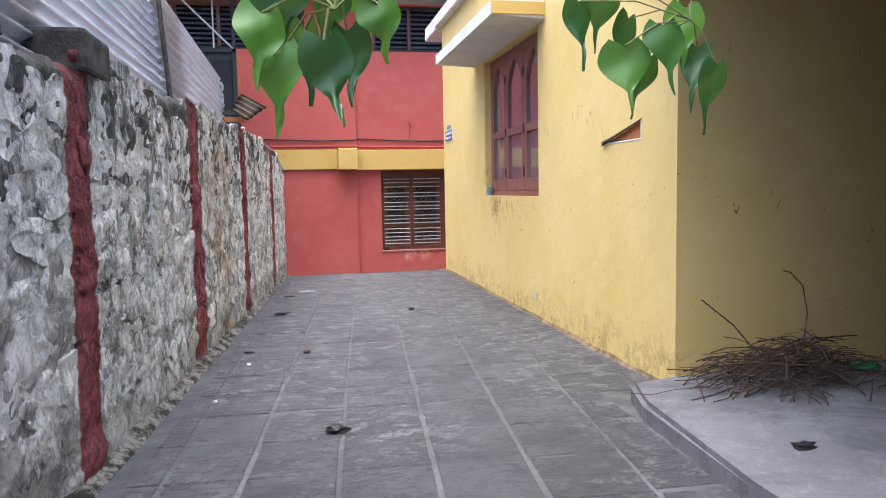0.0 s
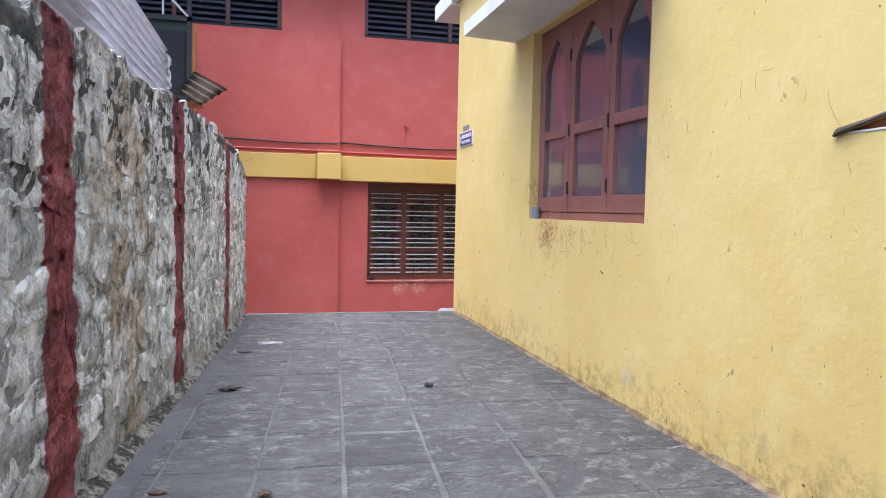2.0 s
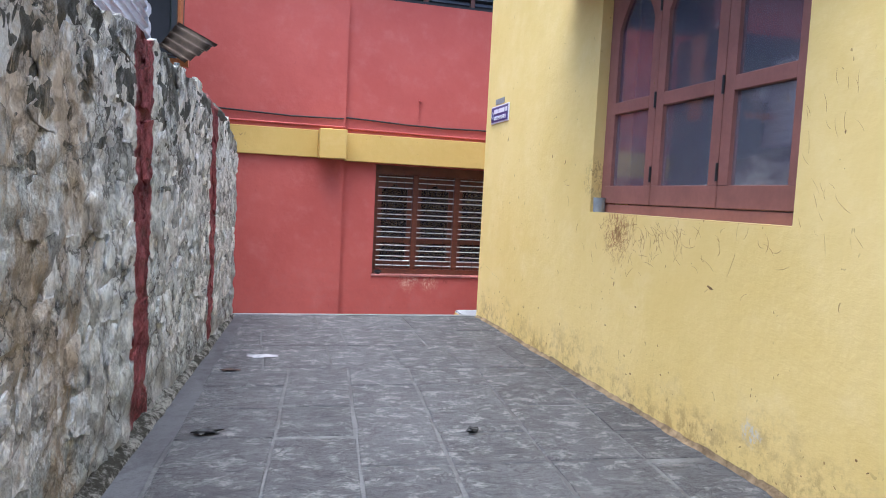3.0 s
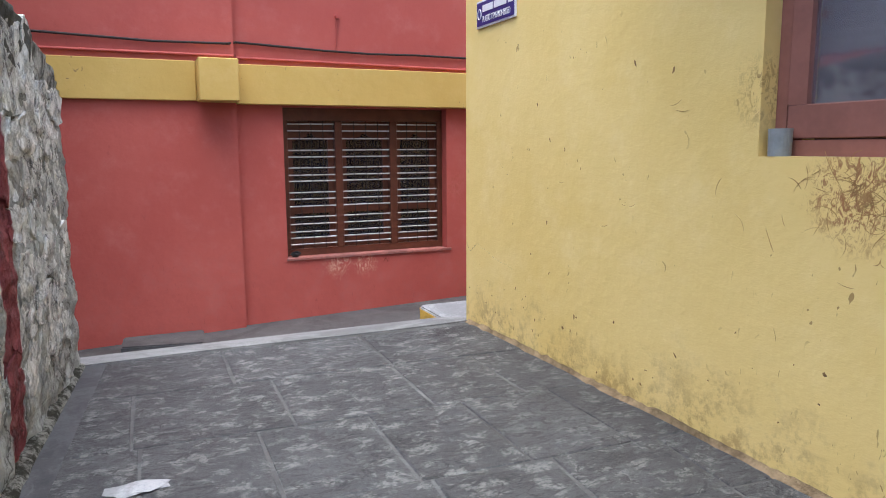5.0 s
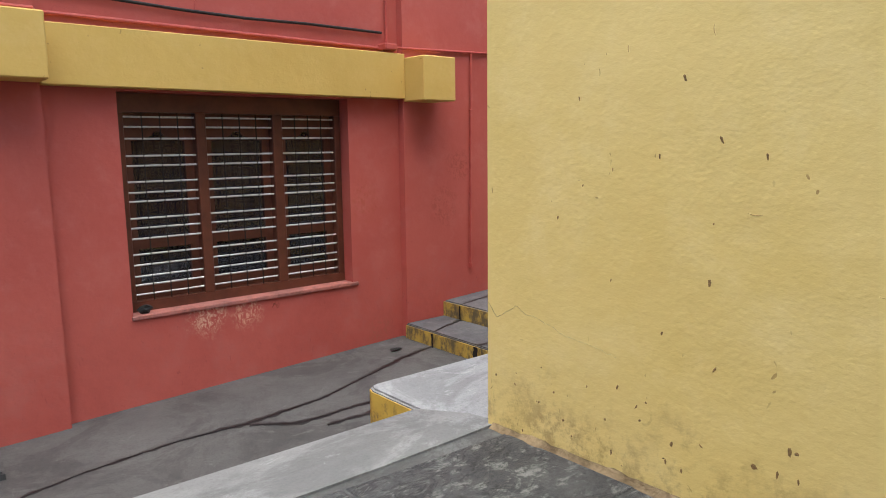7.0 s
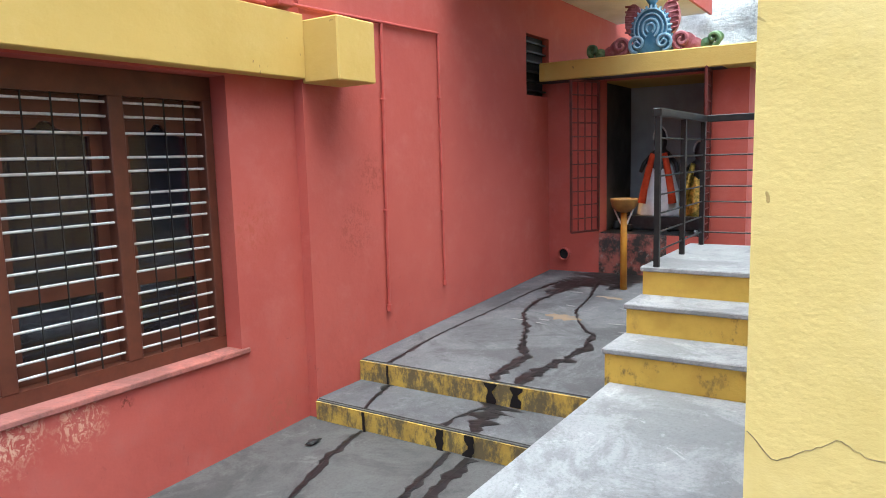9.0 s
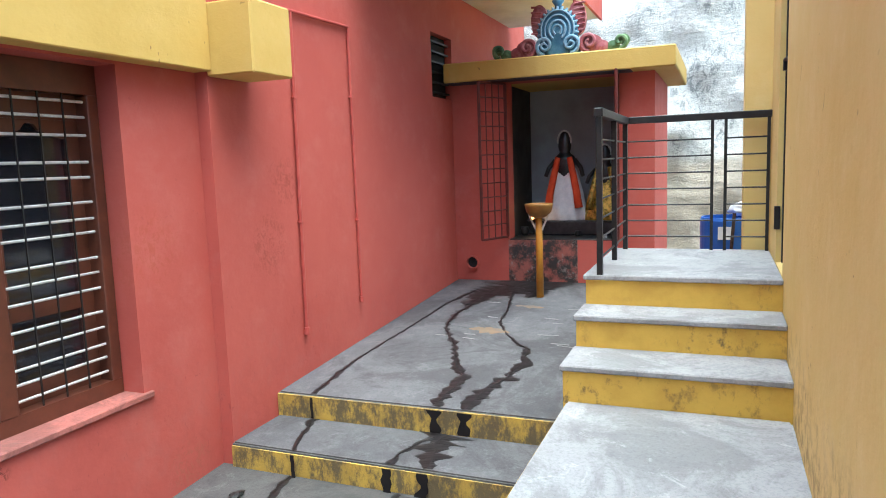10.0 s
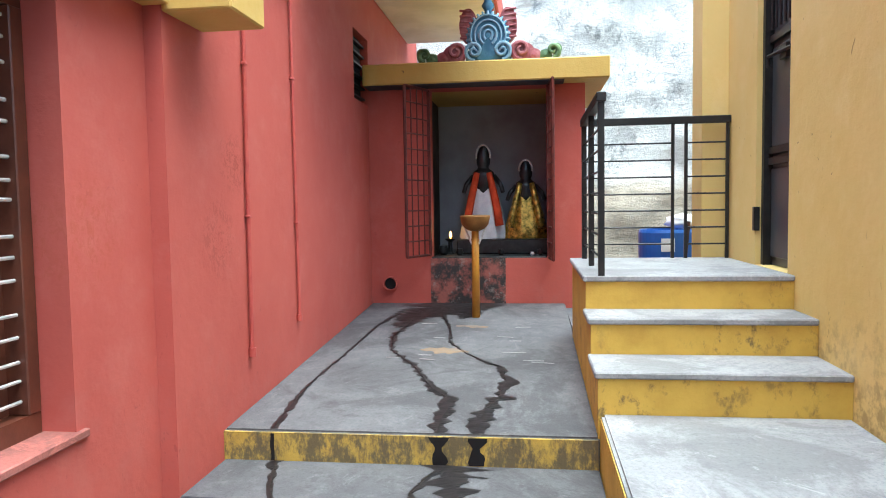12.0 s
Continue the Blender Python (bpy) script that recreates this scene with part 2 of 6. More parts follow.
def paving_stone():
    """Split grey stone: slabs of differing tone, pale flaked layers, dark damp stains."""
    n = Nodes("grey_paving_stone")
    col = n.mix(n.rand(), (0.052, 0.053, 0.057), (0.074, 0.075, 0.08))
    col = n.mix(n.math("MULTIPLY", n.step(n.noise(2.6, 8, 0.75), 0.42, 0.62), 0.6), col, (0.1, 0.101, 0.106))
    worn = n.step(n.math("ADD", n.noise(0.7, 3), n.math("MULTIPLY", n.axis(1), 0.03)), 0.52, 0.72)
    flake = n.step(n.noise(8, 9, 0.8, n.scaled(1, 1.3, 1), 0.3), 0.5, 0.6)
    col = n.mix(n.math("MULTIPLY", flake, n.math("MULTIPLY", worn, 0.72)), col, (0.25, 0.25, 0.243))
    edge = n.math("ABSOLUTE", n.math("SUBTRACT", n.noise(5, 6, 0.62, n.scaled(1, 2.2, 1), 1.2), 0.5), 0.0)
    layer = n.math("MULTIPLY", n.step(edge, 0.03, 0.006), n.step(n.noise(1.9, 4), 0.38, 0.5))
    col = n.mix(n.math("MULTIPLY", layer, 0.85), col, (0.026, 0.026, 0.028))
    col = n.mix(n.math("MULTIPLY", n.step(n.noise(0.9, 6, 0.7), 0.52, 0.66), 0.6), col, (0.045, 0.046, 0.051))
    col = n.mix(n.math("MULTIPLY", n.step(n.noise(38, 6, 0.82), 0.5, 0.6), 0.62), col, (0.036, 0.036, 0.039))
    n.bump(n.noise(5, 6, 0.62, n.scaled(1, 2.2, 1), 1.2), 0.5, 0.03)
    n.bump(n.noise(14, 9, 0.8, n.scaled(1, 1.8, 1), 0.3), 0.9, 0.018)
    n.bump(n.noise(90, 4, 0.7), 0.35, 0.003)
    return n.done(col, n.math("ADD", n.math("MULTIPLY", n.noise(5, 4), 0.3), 0.45), 0, 0.4)


M_PAVER = paving_stone()
M_JOINT = cement("mortar_joint", (0.075, 0.074, 0.075), (0.14, 0.14, 0.14), (0.05, 0.048, 0.047), 0.7)


def riser_paint():
    """Ochre paint on step risers, worn through and blackened in patches."""
    n = Nodes("worn_ochre_riser_paint")
    col = n.mix(n.step(n.noise(5, 5), 0.35, 0.7), (0.62, 0.41, 0.075), (0.52, 0.33, 0.06))
    dirt = n.step(n.noise(9, 7, 0.75, n.scaled(1, 1, 0.7)), 0.52, 0.64)
    col = n.mix(n.math("MULTIPLY", dirt, n.math("MULTIPLY", n.step(n.noise(1.8, 4), 0.44, 0.6), 0.75)), col, (0.06, 0.055, 0.05))
    n.bump(n.noise(40, 5), 0.3, 0.006)
    return n.done(col, 0.7, 0, 0.3)


def riser_black():
    """Ochre riser mostly blackened by spilt water and soot."""
    n = Nodes("blackened_ochre_riser_paint")
    col = n.mix(n.step(n.noise(5, 5), 0.35, 0.7), (0.55, 0.37, 0.07), (0.42, 0.28, 0.06))
    dirt = n.step(n.noise(7, 9, 0.8, n.scaled(1, 1, 0.5)), 0.42, 0.56)
    col = n.mix(n.math("MULTIPLY", dirt, 0.85), col, (0.085, 0.075, 0.06))
    n.bump(n.noise(40, 5), 0.4, 0.008)
    return n.done(col, 0.7, 0, 0.3)


M_RISER = riser_paint()
M_RISERDARK = riser_black()


def limewashed_rubble(name, pale, bright, pitting, soot):
    """White limewash over rubble: flaked, veined, pit shade put into the colour, stained black from the coping down,
    with painted red stripes.
    """
    n = Nodes(name)
    col = n.mix(n.rand(), pale, bright)
    col = n.mix(n.math("MULTIPLY", n.step(n.noise(1.4, 5, 0.7), 0.42, 0.62), 0.6), col, (0.74, 0.78, 0.74))
    col = n.mix(n.math("MULTIPLY", n.step(n.noise(4.2, 7, 0.75, None, 0.8), 0.5, 0.64), 0.2), col, (0.5, 0.5, 0.44))
    tan = n.math("MULTIPLY", n.step(n.math("ABSOLUTE", n.math("SUBTRACT", n.axis(1), n.math("ADD", n.math("MULTIPLY", n.noise(1.1, 5), 1.4), 5.95)), 0.0), 0.62, 0.25), n.step(n.noise(4, 7, 0.75, n.scaled(1, 1, 0.6)), 0.42, 0.58))
    col = n.mix(n.math("MULTIPLY", tan, 0.75), col, (0.46, 0.34, 0.2))
    flake = n.step(n.noise(24, 9, 0.82, n.scaled(1, 1, 0.6)), pitting, pitting + 0.06)
    col = n.mix(n.math("MULTIPLY", flake, 0.45), col, (0.26, 0.25, 0.21))
    def cracks(scale, bend, wide, mask):
        warp = n.t.nodes.new("ShaderNodeVectorMath")
        warp.operation = "MULTIPLY_ADD"
        swirl = n.t.nodes.new("ShaderNodeTexNoise")
        swirl.inputs["Scale"].default_value, swirl.inputs["Detail"].default_value = scale * 1.3, 7.0
        swirl.inputs["Roughness"].default_value = 0.7
        n.link(n.pos, swirl.inputs["Vector"])
        n.link(swirl.outputs["Color"], warp.inputs[0])
        warp.inputs[1].default_value = (bend, bend, bend)
        n.link(n.scaled(0.25, 1, 0.85), warp.inputs[2])
        gap = n.cells(scale, warp.outputs[0], "DISTANCE_TO_EDGE")
        line = n.math("MULTIPLY", n.step(gap, wide, wide * 0.15), n.step(n.noise(2.6, 5, 0.65), mask, mask + 0.1))
        return line, n.step(gap, 0.0, 0.16)

    big, block = cracks(4.2, 0.24, 0.045, 0.45)
    small, lump = cracks(11.0, 0.11, 0.055, 0.53)
    vein = n.math("MAXIMUM", big, n.math("MULTIPLY", small, 0.8))
    col = n.mix(n.math("MULTIPLY", vein, 0.82), col, (0.075, 0.07, 0.057))
    # Pit shade put into the colour, from the noise the bump also uses.
    pit_shade = n.step(n.noise(13, 8, 0.76, n.scaled(1, 1, 0.5), 0.9), 0.635, 0.685)
    col = n.mix(n.math("MULTIPLY", pit_shade, 0.8), col, (0.11, 0.105, 0.085))
    speck = n.step(n.noise(75, 6, 0.8, n.scaled(1, 1, 0.6)), 0.55, 0.62)
    col = n.mix(n.math("MULTIPLY", speck, 0.3), col, (0.26, 0.25, 0.22))
    drip = n.noise(9, 9, 0.82, n.scaled(1, 1, 0.3))
    broad = n.math("MULTIPLY", n.math("SUBTRACT", n.noise(1.5, 4, 0.6, n.scaled(1, 1, 0.5)), 0.5), 0.6)
    top = n.math("ADD", n.math("MULTIPLY", n.axis(2), 0.33), broad)
    black = n.step(n.math("ADD", drip, top), soot, soot + 0.16)
    col = n.mix(n.math("MULTIPLY", black, 0.86), col, (0.06, 0.06, 0.05))
    moss = n.math("MULTIPLY", n.step(n.noise(4.0, 6, 0.75), 0.55, 0.7), 0.12)
    col = n.mix(moss, col, (0.15, 0.155, 0.09))
    wob = n.math("ADD", n.axis(1), n.math("MULTIPLY", n.math("SUBTRACT", n.noise(3.2, 5, 0.6), 0.5), 0.17))
    stripe = None
    for mid, half in ((3.82, 0.125), (5.83, 0.145), (7.74, 0.125), (9.62, 0.11)):
        s = n.step(n.math("ABSOLUTE", n.math("SUBTRACT", n.math("ADD", wob, n.math("MULTIPLY", n.math("SUBTRACT", 1.8, n.axis(2)), 0.045 if mid < 4 else 0.012)), mid), 0.0), half + 0.012, half - 0.012)
        stripe = s if stripe is None else n.math("MAXIMUM", stripe, s)
    red = n.mix(n.step(n.noise(9, 6, 0.7), 0.4, 0.7), (0.34, 0.095, 0.10), (0.22, 0.07, 0.075))
    red = n.mix(n.math("MULTIPLY", n.step(n.noise(6, 7, 0.8), 0.52, 0.66), 0.4), red, (0.46, 0.25, 0.24))
    red = n.mix(n.math("MULTIPLY", black, 0.45), red, (0.09, 0.05, 0.045))
    red = n.mix(n.math("MULTIPLY", flake, 0.45), red, (0.17, 0.1, 0.09))
    red = n.mix(n.math("MULTIPLY", n.math("MAXIMUM", pit_shade, vein), 0.65), red, (0.07, 0.04, 0.038))
    col = n.mix(stripe, col, red)
    n.bump(block, 0.8, 0.03)
    n.bump(lump, 0.7, 0.016)
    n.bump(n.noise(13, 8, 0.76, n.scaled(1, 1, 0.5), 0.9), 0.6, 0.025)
    n.bump(n.noise(42, 6, 0.78, n.scaled(1, 1, 0.7)), 0.8, 0.016)
    return n.done(col, 0.92, 0, 0.15)


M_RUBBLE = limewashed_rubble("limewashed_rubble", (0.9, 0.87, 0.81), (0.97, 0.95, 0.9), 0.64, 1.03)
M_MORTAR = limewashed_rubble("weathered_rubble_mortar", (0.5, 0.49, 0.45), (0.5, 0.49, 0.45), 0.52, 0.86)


def foot_dirt():
    """Flaked limewash, soil and moss mixed at the foot of the wall."""
    n = Nodes("limewash_flakes_and_soil")
    col = n.mix(n.step(n.noise(9, 8, 0.8), 0.44, 0.56), (0.05, 0.047, 0.037), (0.3, 0.29, 0.255))
    col = n.mix(n.math("MULTIPLY", n.step(n.noise(40, 6, 0.8), 0.5, 0.6), 0.7), col, (0.045, 0.042, 0.03))
    n.bump(n.noise(30, 8, 0.8), 0.9, 0.03)
    return n.done(col, 0.95, 0, 0.1)


M_FOOT = foot_dirt()
M_CHIP = simple("bruised_plaster", (0.27, 0.165, 0.065), (0.15, 0.09, 0.045), 40, 0.95, 0.5, 120)
M_SCRATCH = simple("scratched_plaster", (0.43, 0.26, 0.1), (0.31, 0.18, 0.07), 12, 0.9, 0.3)
M_EDGEDIRT = simple("crumbled_plaster_dirt", (0.30, 0.22, 0.13), (0.12, 0.085, 0.05), 14, 0.95, 0.7, 60, 0, 0.1, 0.01)


def rock():
    """Pale granite with clustered dark lichen specks above and tan layered beds below."""
    n = Nodes("pale_granite_rock")
    col = n.mix(n.step(n.noise(1.3, 8, 0.75), 0.35, 0.65), (0.62, 0.62, 0.61), (0.5, 0.5, 0.49))
    lichen = n.math("MULTIPLY", n.step(n.noise(12, 9, 0.85, n.scaled(1, 1, 0.7), 0.6), 0.5, 0.57), n.step(n.noise(1.1, 4, 0.6), 0.45, 0.6))
    col = n.mix(n.math("MULTIPLY", lichen, 0.8), col, (0.17, 0.18, 0.19))
    bed = n.math("ADD", n.axis(2), n.math("MULTIPLY", n.noise(1.7, 5, 0.6), 0.5))
    tan = n.mix(n.step(n.noise(2.4, 7, 0.75, n.scaled(1, 0.6, 3.5)), 0.4, 0.62), (0.42, 0.37, 0.3), (0.27, 0.24, 0.2))
    col = n.mix(n.step(bed, 1.45, 1.15), col, tan)
    col = n.mix(n.math("MULTIPLY", n.step(n.noise(26, 8, 0.8, n.scaled(1, 1, 0.6)), 0.48, 0.62), 0.45), col, (0.30, 0.295, 0.28))
    n.bump(n.noise(2.6, 8, 0.75, n.scaled(1, 0.7, 2.2)), 0.6, 0.12)
    n.bump(n.noise(10, 9, 0.8), 0.7, 0.03)
    return n.done(col, 0.85, 0, 0.2)


M_ROCK = rock()


def leaf_green():
    n = Nodes("peepal_leaf")
    col = n.mix(n.step(n.rand(), 0.45, 0.8), (0.012, 0.05, 0.016), (0.13, 0.28, 0.035))
    col = n.mix(n.math("MULTIPLY", n.noise(30, 4), 0.5), col, (0.05, 0.17, 0.04))
    m = n.done(col, 0.35, 0, 0.5)
    n.b.inputs["Subsurface Weight"].default_value = 0.0
    n.b.inputs["Transmission Weight"].default_value = 0.0
    trans = n.t.nodes.new("ShaderNodeBsdfTranslucent")
    n.link(n.mix(0.5, col, (0.25, 0.42, 0.05)), trans.inputs[0])
    mx = n.t.nodes.new("ShaderNodeMixShader")
    mx.inputs[0].default_value = 0.35
    n.link(n.b.outputs[0], mx.inputs[1])
    n.link(trans.outputs[0], mx.inputs[2])
    n.link(mx.outputs[0], n.t.nodes["Material Output"].inputs[0])
    return m


M_LEAF = leaf_green()
M_PETIOLE = simple("leaf_stalk", (0.16, 0.2, 0.06), (0.2, 0.12, 0.06), 20, 0.6)


def glass(name, clear, bend):
    n = Nodes(name)
    # Violet-grey body: dust, plus pale reflections put into the colour.
    dust_and_glare = n.mix(n.step(n.noise(5, 6, 0.7), 0.35, 0.7), (0.5, 0.49, 0.62), (0.64, 0.63, 0.72))
    m = n.done(dust_and_glare, 0.05, 0, 0.8)
    n.b.inputs["Transmission Weight"].default_value = clear
    n.b.inputs["IOR"].default_value = bend
    n.bump(n.noise(3, 2), 0.03, 0.01)
    return m


M_GLASS = glass("dusty_glare_window_glass", 0.9, 2.1)
M_CLEAR = glass("dim_window_glass", 0.985, 1.5)


def wet():
    n = Nodes("wet_dark_stain")
    col = n.mix(n.noise(12, 5), (0.010, 0.009, 0.010), (0.022, 0.019, 0.020))
    return n.done(col, n.math("ADD", n.math("MULTIPLY", n.noise(14, 4), 0.3), 0.3), 0, 0.25)


M_WET = wet()
M_TURMERIC = simple("turmeric_powder_stain", (0.24, 0.17, 0.11), (0.19, 0.165, 0.14), 18, 0.9)
M_CHALK = simple("white_powder_line", (0.38, 0.37, 0.37), (0.26, 0.26, 0.26), 30, 0.9)
M_DOORGREY = simple("dark_grey_door_paint", (0.06, 0.065, 0.075), (0.045, 0.05, 0.055), 6, 0.35, 0.1, 60, 0, 0.5)
M_FLAME = bpy.data.materials.new("oil_lamp_flame")
M_FLAME.use_nodes = True
M_FLAME.node_tree.nodes["Principled BSDF"].inputs["Emission Color"].default_value = (1, 0.33, 0.05, 1)
M_FLAME.node_tree.nodes["Principled BSDF"].inputs["Emission Strength"].default_value = 3

# Grey-violet backing colour stands in for the reflection in the house window.
M_PANEVIOLET = simple("violet_reflection_paint", (0.12, 0.09, 0.11), (0.16, 0.13, 0.15), 4, 0.9)
M_GATE = simple("dull_red_gate_paint", (0.13, 0.024, 0.02), (0.06, 0.016, 0.014), 14, 0.5, 0.1, 90)
M_SOFFIT = simple("stained_white_soffit", (0.72, 0.69, 0.66), (0.55, 0.52, 0.5), 2, 0.85, 0.15)


def soot_patch():
    n = Nodes("sooty_splashed_tiles")
    col = n.mix(n.step(n.noise(7, 6, 0.7), 0.42, 0.62), (0.03, 0.03, 0.032), (0.30, 0.10, 0.08))
    col = n.mix(n.math("MULTIPLY", n.step(n.noise(16, 5, 0.7), 0.55, 0.65), 0.5), col, (0.3, 0.27, 0.25))
    n.bump(n.noise(20, 5), 0.4, 0.01)
    return n.done(col, 0.5, 0, 0.4)


M_SOOTPATCH = soot_patch()

M_CAPSTONE = simple("blackened_weathered_concrete", (0.045, 0.043, 0.04), (0.12, 0.115, 0.1), 9, 0.95, 0.6, 60, 0, 0.15, 0.01)
M_BOOTH = simple("dark_green_sheet_metal", (0.03, 0.045, 0.035), (0.05, 0.06, 0.05), 5, 0.6, 0.1)

# ---- mesh helpers ----
BASE = {}


def finish(bm, name, material, smooth=False):
    bmesh.ops.recalc_face_normals(bm, faces=bm.faces)
    me = bpy.data.meshes.new(name)
    bm.to_mesh(me)
    bm.free()
    for m in material if isinstance(material, (list, tuple)) else (material,):
        me.materials.append(m)
    if smooth:
        for p in me.polygons:
            p.use_smooth = True
    return me


def structure(name, bm, material, label, category, smooth=False):
    ob = new(name, finish(bm, name, material, smooth))
    BASE[ob.name] = Vector((0, 0, 0))
    return tagged(ob, label, category, kind="structure")


def thing(name, at, label, category, group=""):
    ob = new(name)
    ob.location = at
    ob.empty_display_size = 0.1
    BASE[ob.name] = Vector(at)
    return tagged(ob, label, category, group)


def mesh_thing(name, bm, material, label, category, smooth=False, group="", kind=""):
    ob = new(name, finish(bm, name, material, smooth))
    BASE[ob.name] = Vector((0, 0, 0))
    return tagged(ob, label, category, group, kind)


def part(name, bm, material, parent, label="", smooth=False):
    """One mesh object in world coordinates under a thing or a part."""
    ob = new(name, finish(bm, name, material, smooth))
    ob.parent = parent
    ob.matrix_parent_inverse = Matrix.Translation(-BASE[parent.name])
    BASE[ob.name] = Vector((0, 0, 0))
    if label:
        ob["label"] = label
    if parent.name in BASE and parent.type == "MESH":
        ob.matrix_parent_inverse = Matrix.Identity(4)
    return ob


def box(x0, x1, y0, y1, z0, z1, bevel=0.0, bm=None, seg=1):
    own = bmesh.new()
    bmesh.ops.create_cube(own, size=1.0)
    for v in own.verts:
        v.co = Vector(((x0 + x1) / 2 + v.co.x * (x1 - x0), (y0 + y1) / 2 + v.co.y * (y1 - y0), (z0 + z1) / 2 + v.co.z * (z1 - z0)))
    if bevel:
        bmesh.ops.bevel(own, geom=own.edges[:], offset=bevel, segments=seg, affect="EDGES", profile=0.6)
    return merge(bm, own)


def merge(bm, own):
    if bm is None:
        return own
    me = bpy.data.meshes.new("tmp")
    own.to_mesh(me)
    own.free()
    bm.from_mesh(me)
    bpy.data.meshes.remove(me)
    return bm


def tube(points, radius, sides=8, bm=None, ends=True):
    """A swept round bar along points; radius is a number or one for each point."""
    bm = bm or bmesh.new()
    pts = [Vector(p) for p in points]
    rad = radius if isinstance(radius, (list, tuple)) else [radius] * len(pts)
    rings = []
    side = None
    for k, p in enumerate(pts):
        d = (pts[min(k + 1, len(pts) - 1)] - pts[max(k - 1, 0)]).normalized()
        if side is None:
            side = d.orthogonal().normalized()
        side = (side - d * side.dot(d)).normalized()
        up = d.cross(side)
        rings.append([bm.verts.new(p + rad[k] * (side * math.cos(a) + up * math.sin(a))) for a in (2 * math.pi * j / sides for j in range(sides))])
    for a, b in zip(rings, rings[1:]):
        for j in range(sides):
            bm.faces.new((a[j], a[(j + 1) % sides], b[(j + 1) % sides], b[j]))
    if ends:
        bm.faces.new(rings[0][::-1])
        bm.faces.new(rings[-1])
    return bm


def lathe(cx, cy, profile, sides=24, bm=None, sx=1.0, sy=1.0):
    """A turned body round a vertical axis from (radius, z) pairs."""
    bm = bm or bmesh.new()
    rings = [[bm.verts.new((cx + sx * r * math.cos(2 * math.pi * j / sides), cy + sy * r * math.sin(2 * math.pi * j / sides), z)) for j in range(sides)] for r, z in profile]
    for a, b in zip(rings, rings[1:]):
        for j in range(sides):
            bm.faces.new((a[j], a[(j + 1) % sides], b[(j + 1) % sides], b[j]))
    bm.faces.new(rings[0][::-1])
    bm.faces.new(rings[-1])
    return bm


def prism(outline, z0, z1, bevel=0.0):
    """An upright prism over a plan outline; z1 may be a function of (x, y)."""
    bm = bmesh.new()
    top = (lambda x, y: z1) if isinstance(z1, (int, float)) else z1
    lo = [bm.verts.new((x, y, z0)) for x, y in outline]
    hi = [bm.verts.new((x, y, top(x, y))) for x, y in outline]
    n = len(outline)
    bm.faces.new(lo[::-1])
    f = bm.faces.new(hi)
    for k in range(n):
        bm.faces.new((lo[k], lo[(k + 1) % n], hi[(k + 1) % n], hi[k]))
    if bevel:
        bmesh.ops.bevel(bm, geom=list(f.edges), offset=bevel, segments=2, affect="EDGES")
    return bm


def holed_wall(axis, face, back, u0, u1, z0, z1, holes=()):
    """A wall slab with real openings. axis 'x': the wall stands across x and u runs along y; axis 'y': u runs along x."""
    us = sorted({u0, u1, *[h[0] for h in holes], *[h[1] for h in holes]})
    zs = sorted({z0, z1, *[h[2] for h in holes], *[h[3] for h in holes]})
    solid = {}
    for i in range(len(us) - 1):
        for j in range(len(zs) - 1):
            u, z = (us[i] + us[i + 1]) / 2, (zs[j] + zs[j + 1]) / 2
            solid[i, j] = not any(h[0] < u < h[1] and h[2] < z < h[3] for h in holes)
    bm = bmesh.new()
    cache = {}

    def v(i, j, d):
        if (i, j, d) not in cache:
            p = face if d == 0 else back
            cache[i, j, d] = bm.verts.new((p, us[i], zs[j]) if axis == "x" else (us[i], p, zs[j]))
        return cache[i, j, d]

    for (i, j), on in solid.items():
        if not on:
            continue
        for d in (0, 1):
            bm.faces.new([v(i, j, d), v(i + 1, j, d), v(i + 1, j + 1, d), v(i, j + 1, d)])
        for (di, dj), (a, b) in (((-1, 0), ((i, j), (i, j + 1))), ((1, 0), ((i + 1, j), (i + 1, j + 1))), ((0, -1), ((i, j), (i + 1, j))), ((0, 1), ((i, j + 1), (i + 1, j + 1)))):
            if not solid.get((i + di, j + dj), False):
                bm.faces.new([v(*a, 0), v(*b, 0), v(*b, 1), v(*a, 1)])
    return bm


# ---- ground, lane and paving bed ----
def lane_z(x):
    return -0.605 + 0.033 * x


structure("ground", box(-150, 150, -150, 150, -1.6, -1.2), M_SOIL, "bare brown earth under and round the lanes", "ground")
structure("road", prism([(-9, 11.0), (4.4, 11.0), (4.4, 13.75), (-9, 13.75)], -1.19, lambda x, y: lane_z(x)), M_STREET, "sunken grey cement lane beside the red house", "lane")


def wall_x(y):
    """Foot line of the rubble wall."""
    return -0.56 + 0.09 * (y - 6.15)


bed = prism([(wall_x(-6) - 0.3, -6), (2.3, -6), (2.3, 10.84), (wall_x(10.9) - 0.3, 10.88)], -1.0, -0.006)
paving = structure("pavement", bed, M_JOINT, "stone paved alley between rubble wall and yellow house", "pavement")

gut = [(wall_x(y) - 0.2, y) for y in (-6, 0, 5, 10.84)] + [(wall_x(y) + 0.13 + 0.02 * noise.noise(Vector((y * 1.7, 3, 3))), y) for y in [10.84 - 0.2 * q for q in range(70)]] + [(wall_x(-6) + 0.15, -6)]
structure("gutter", prism(gut, -0.5, -0.003), M_GUTTER, "grey cement strip along the foot of the rubble wall", "pavement")

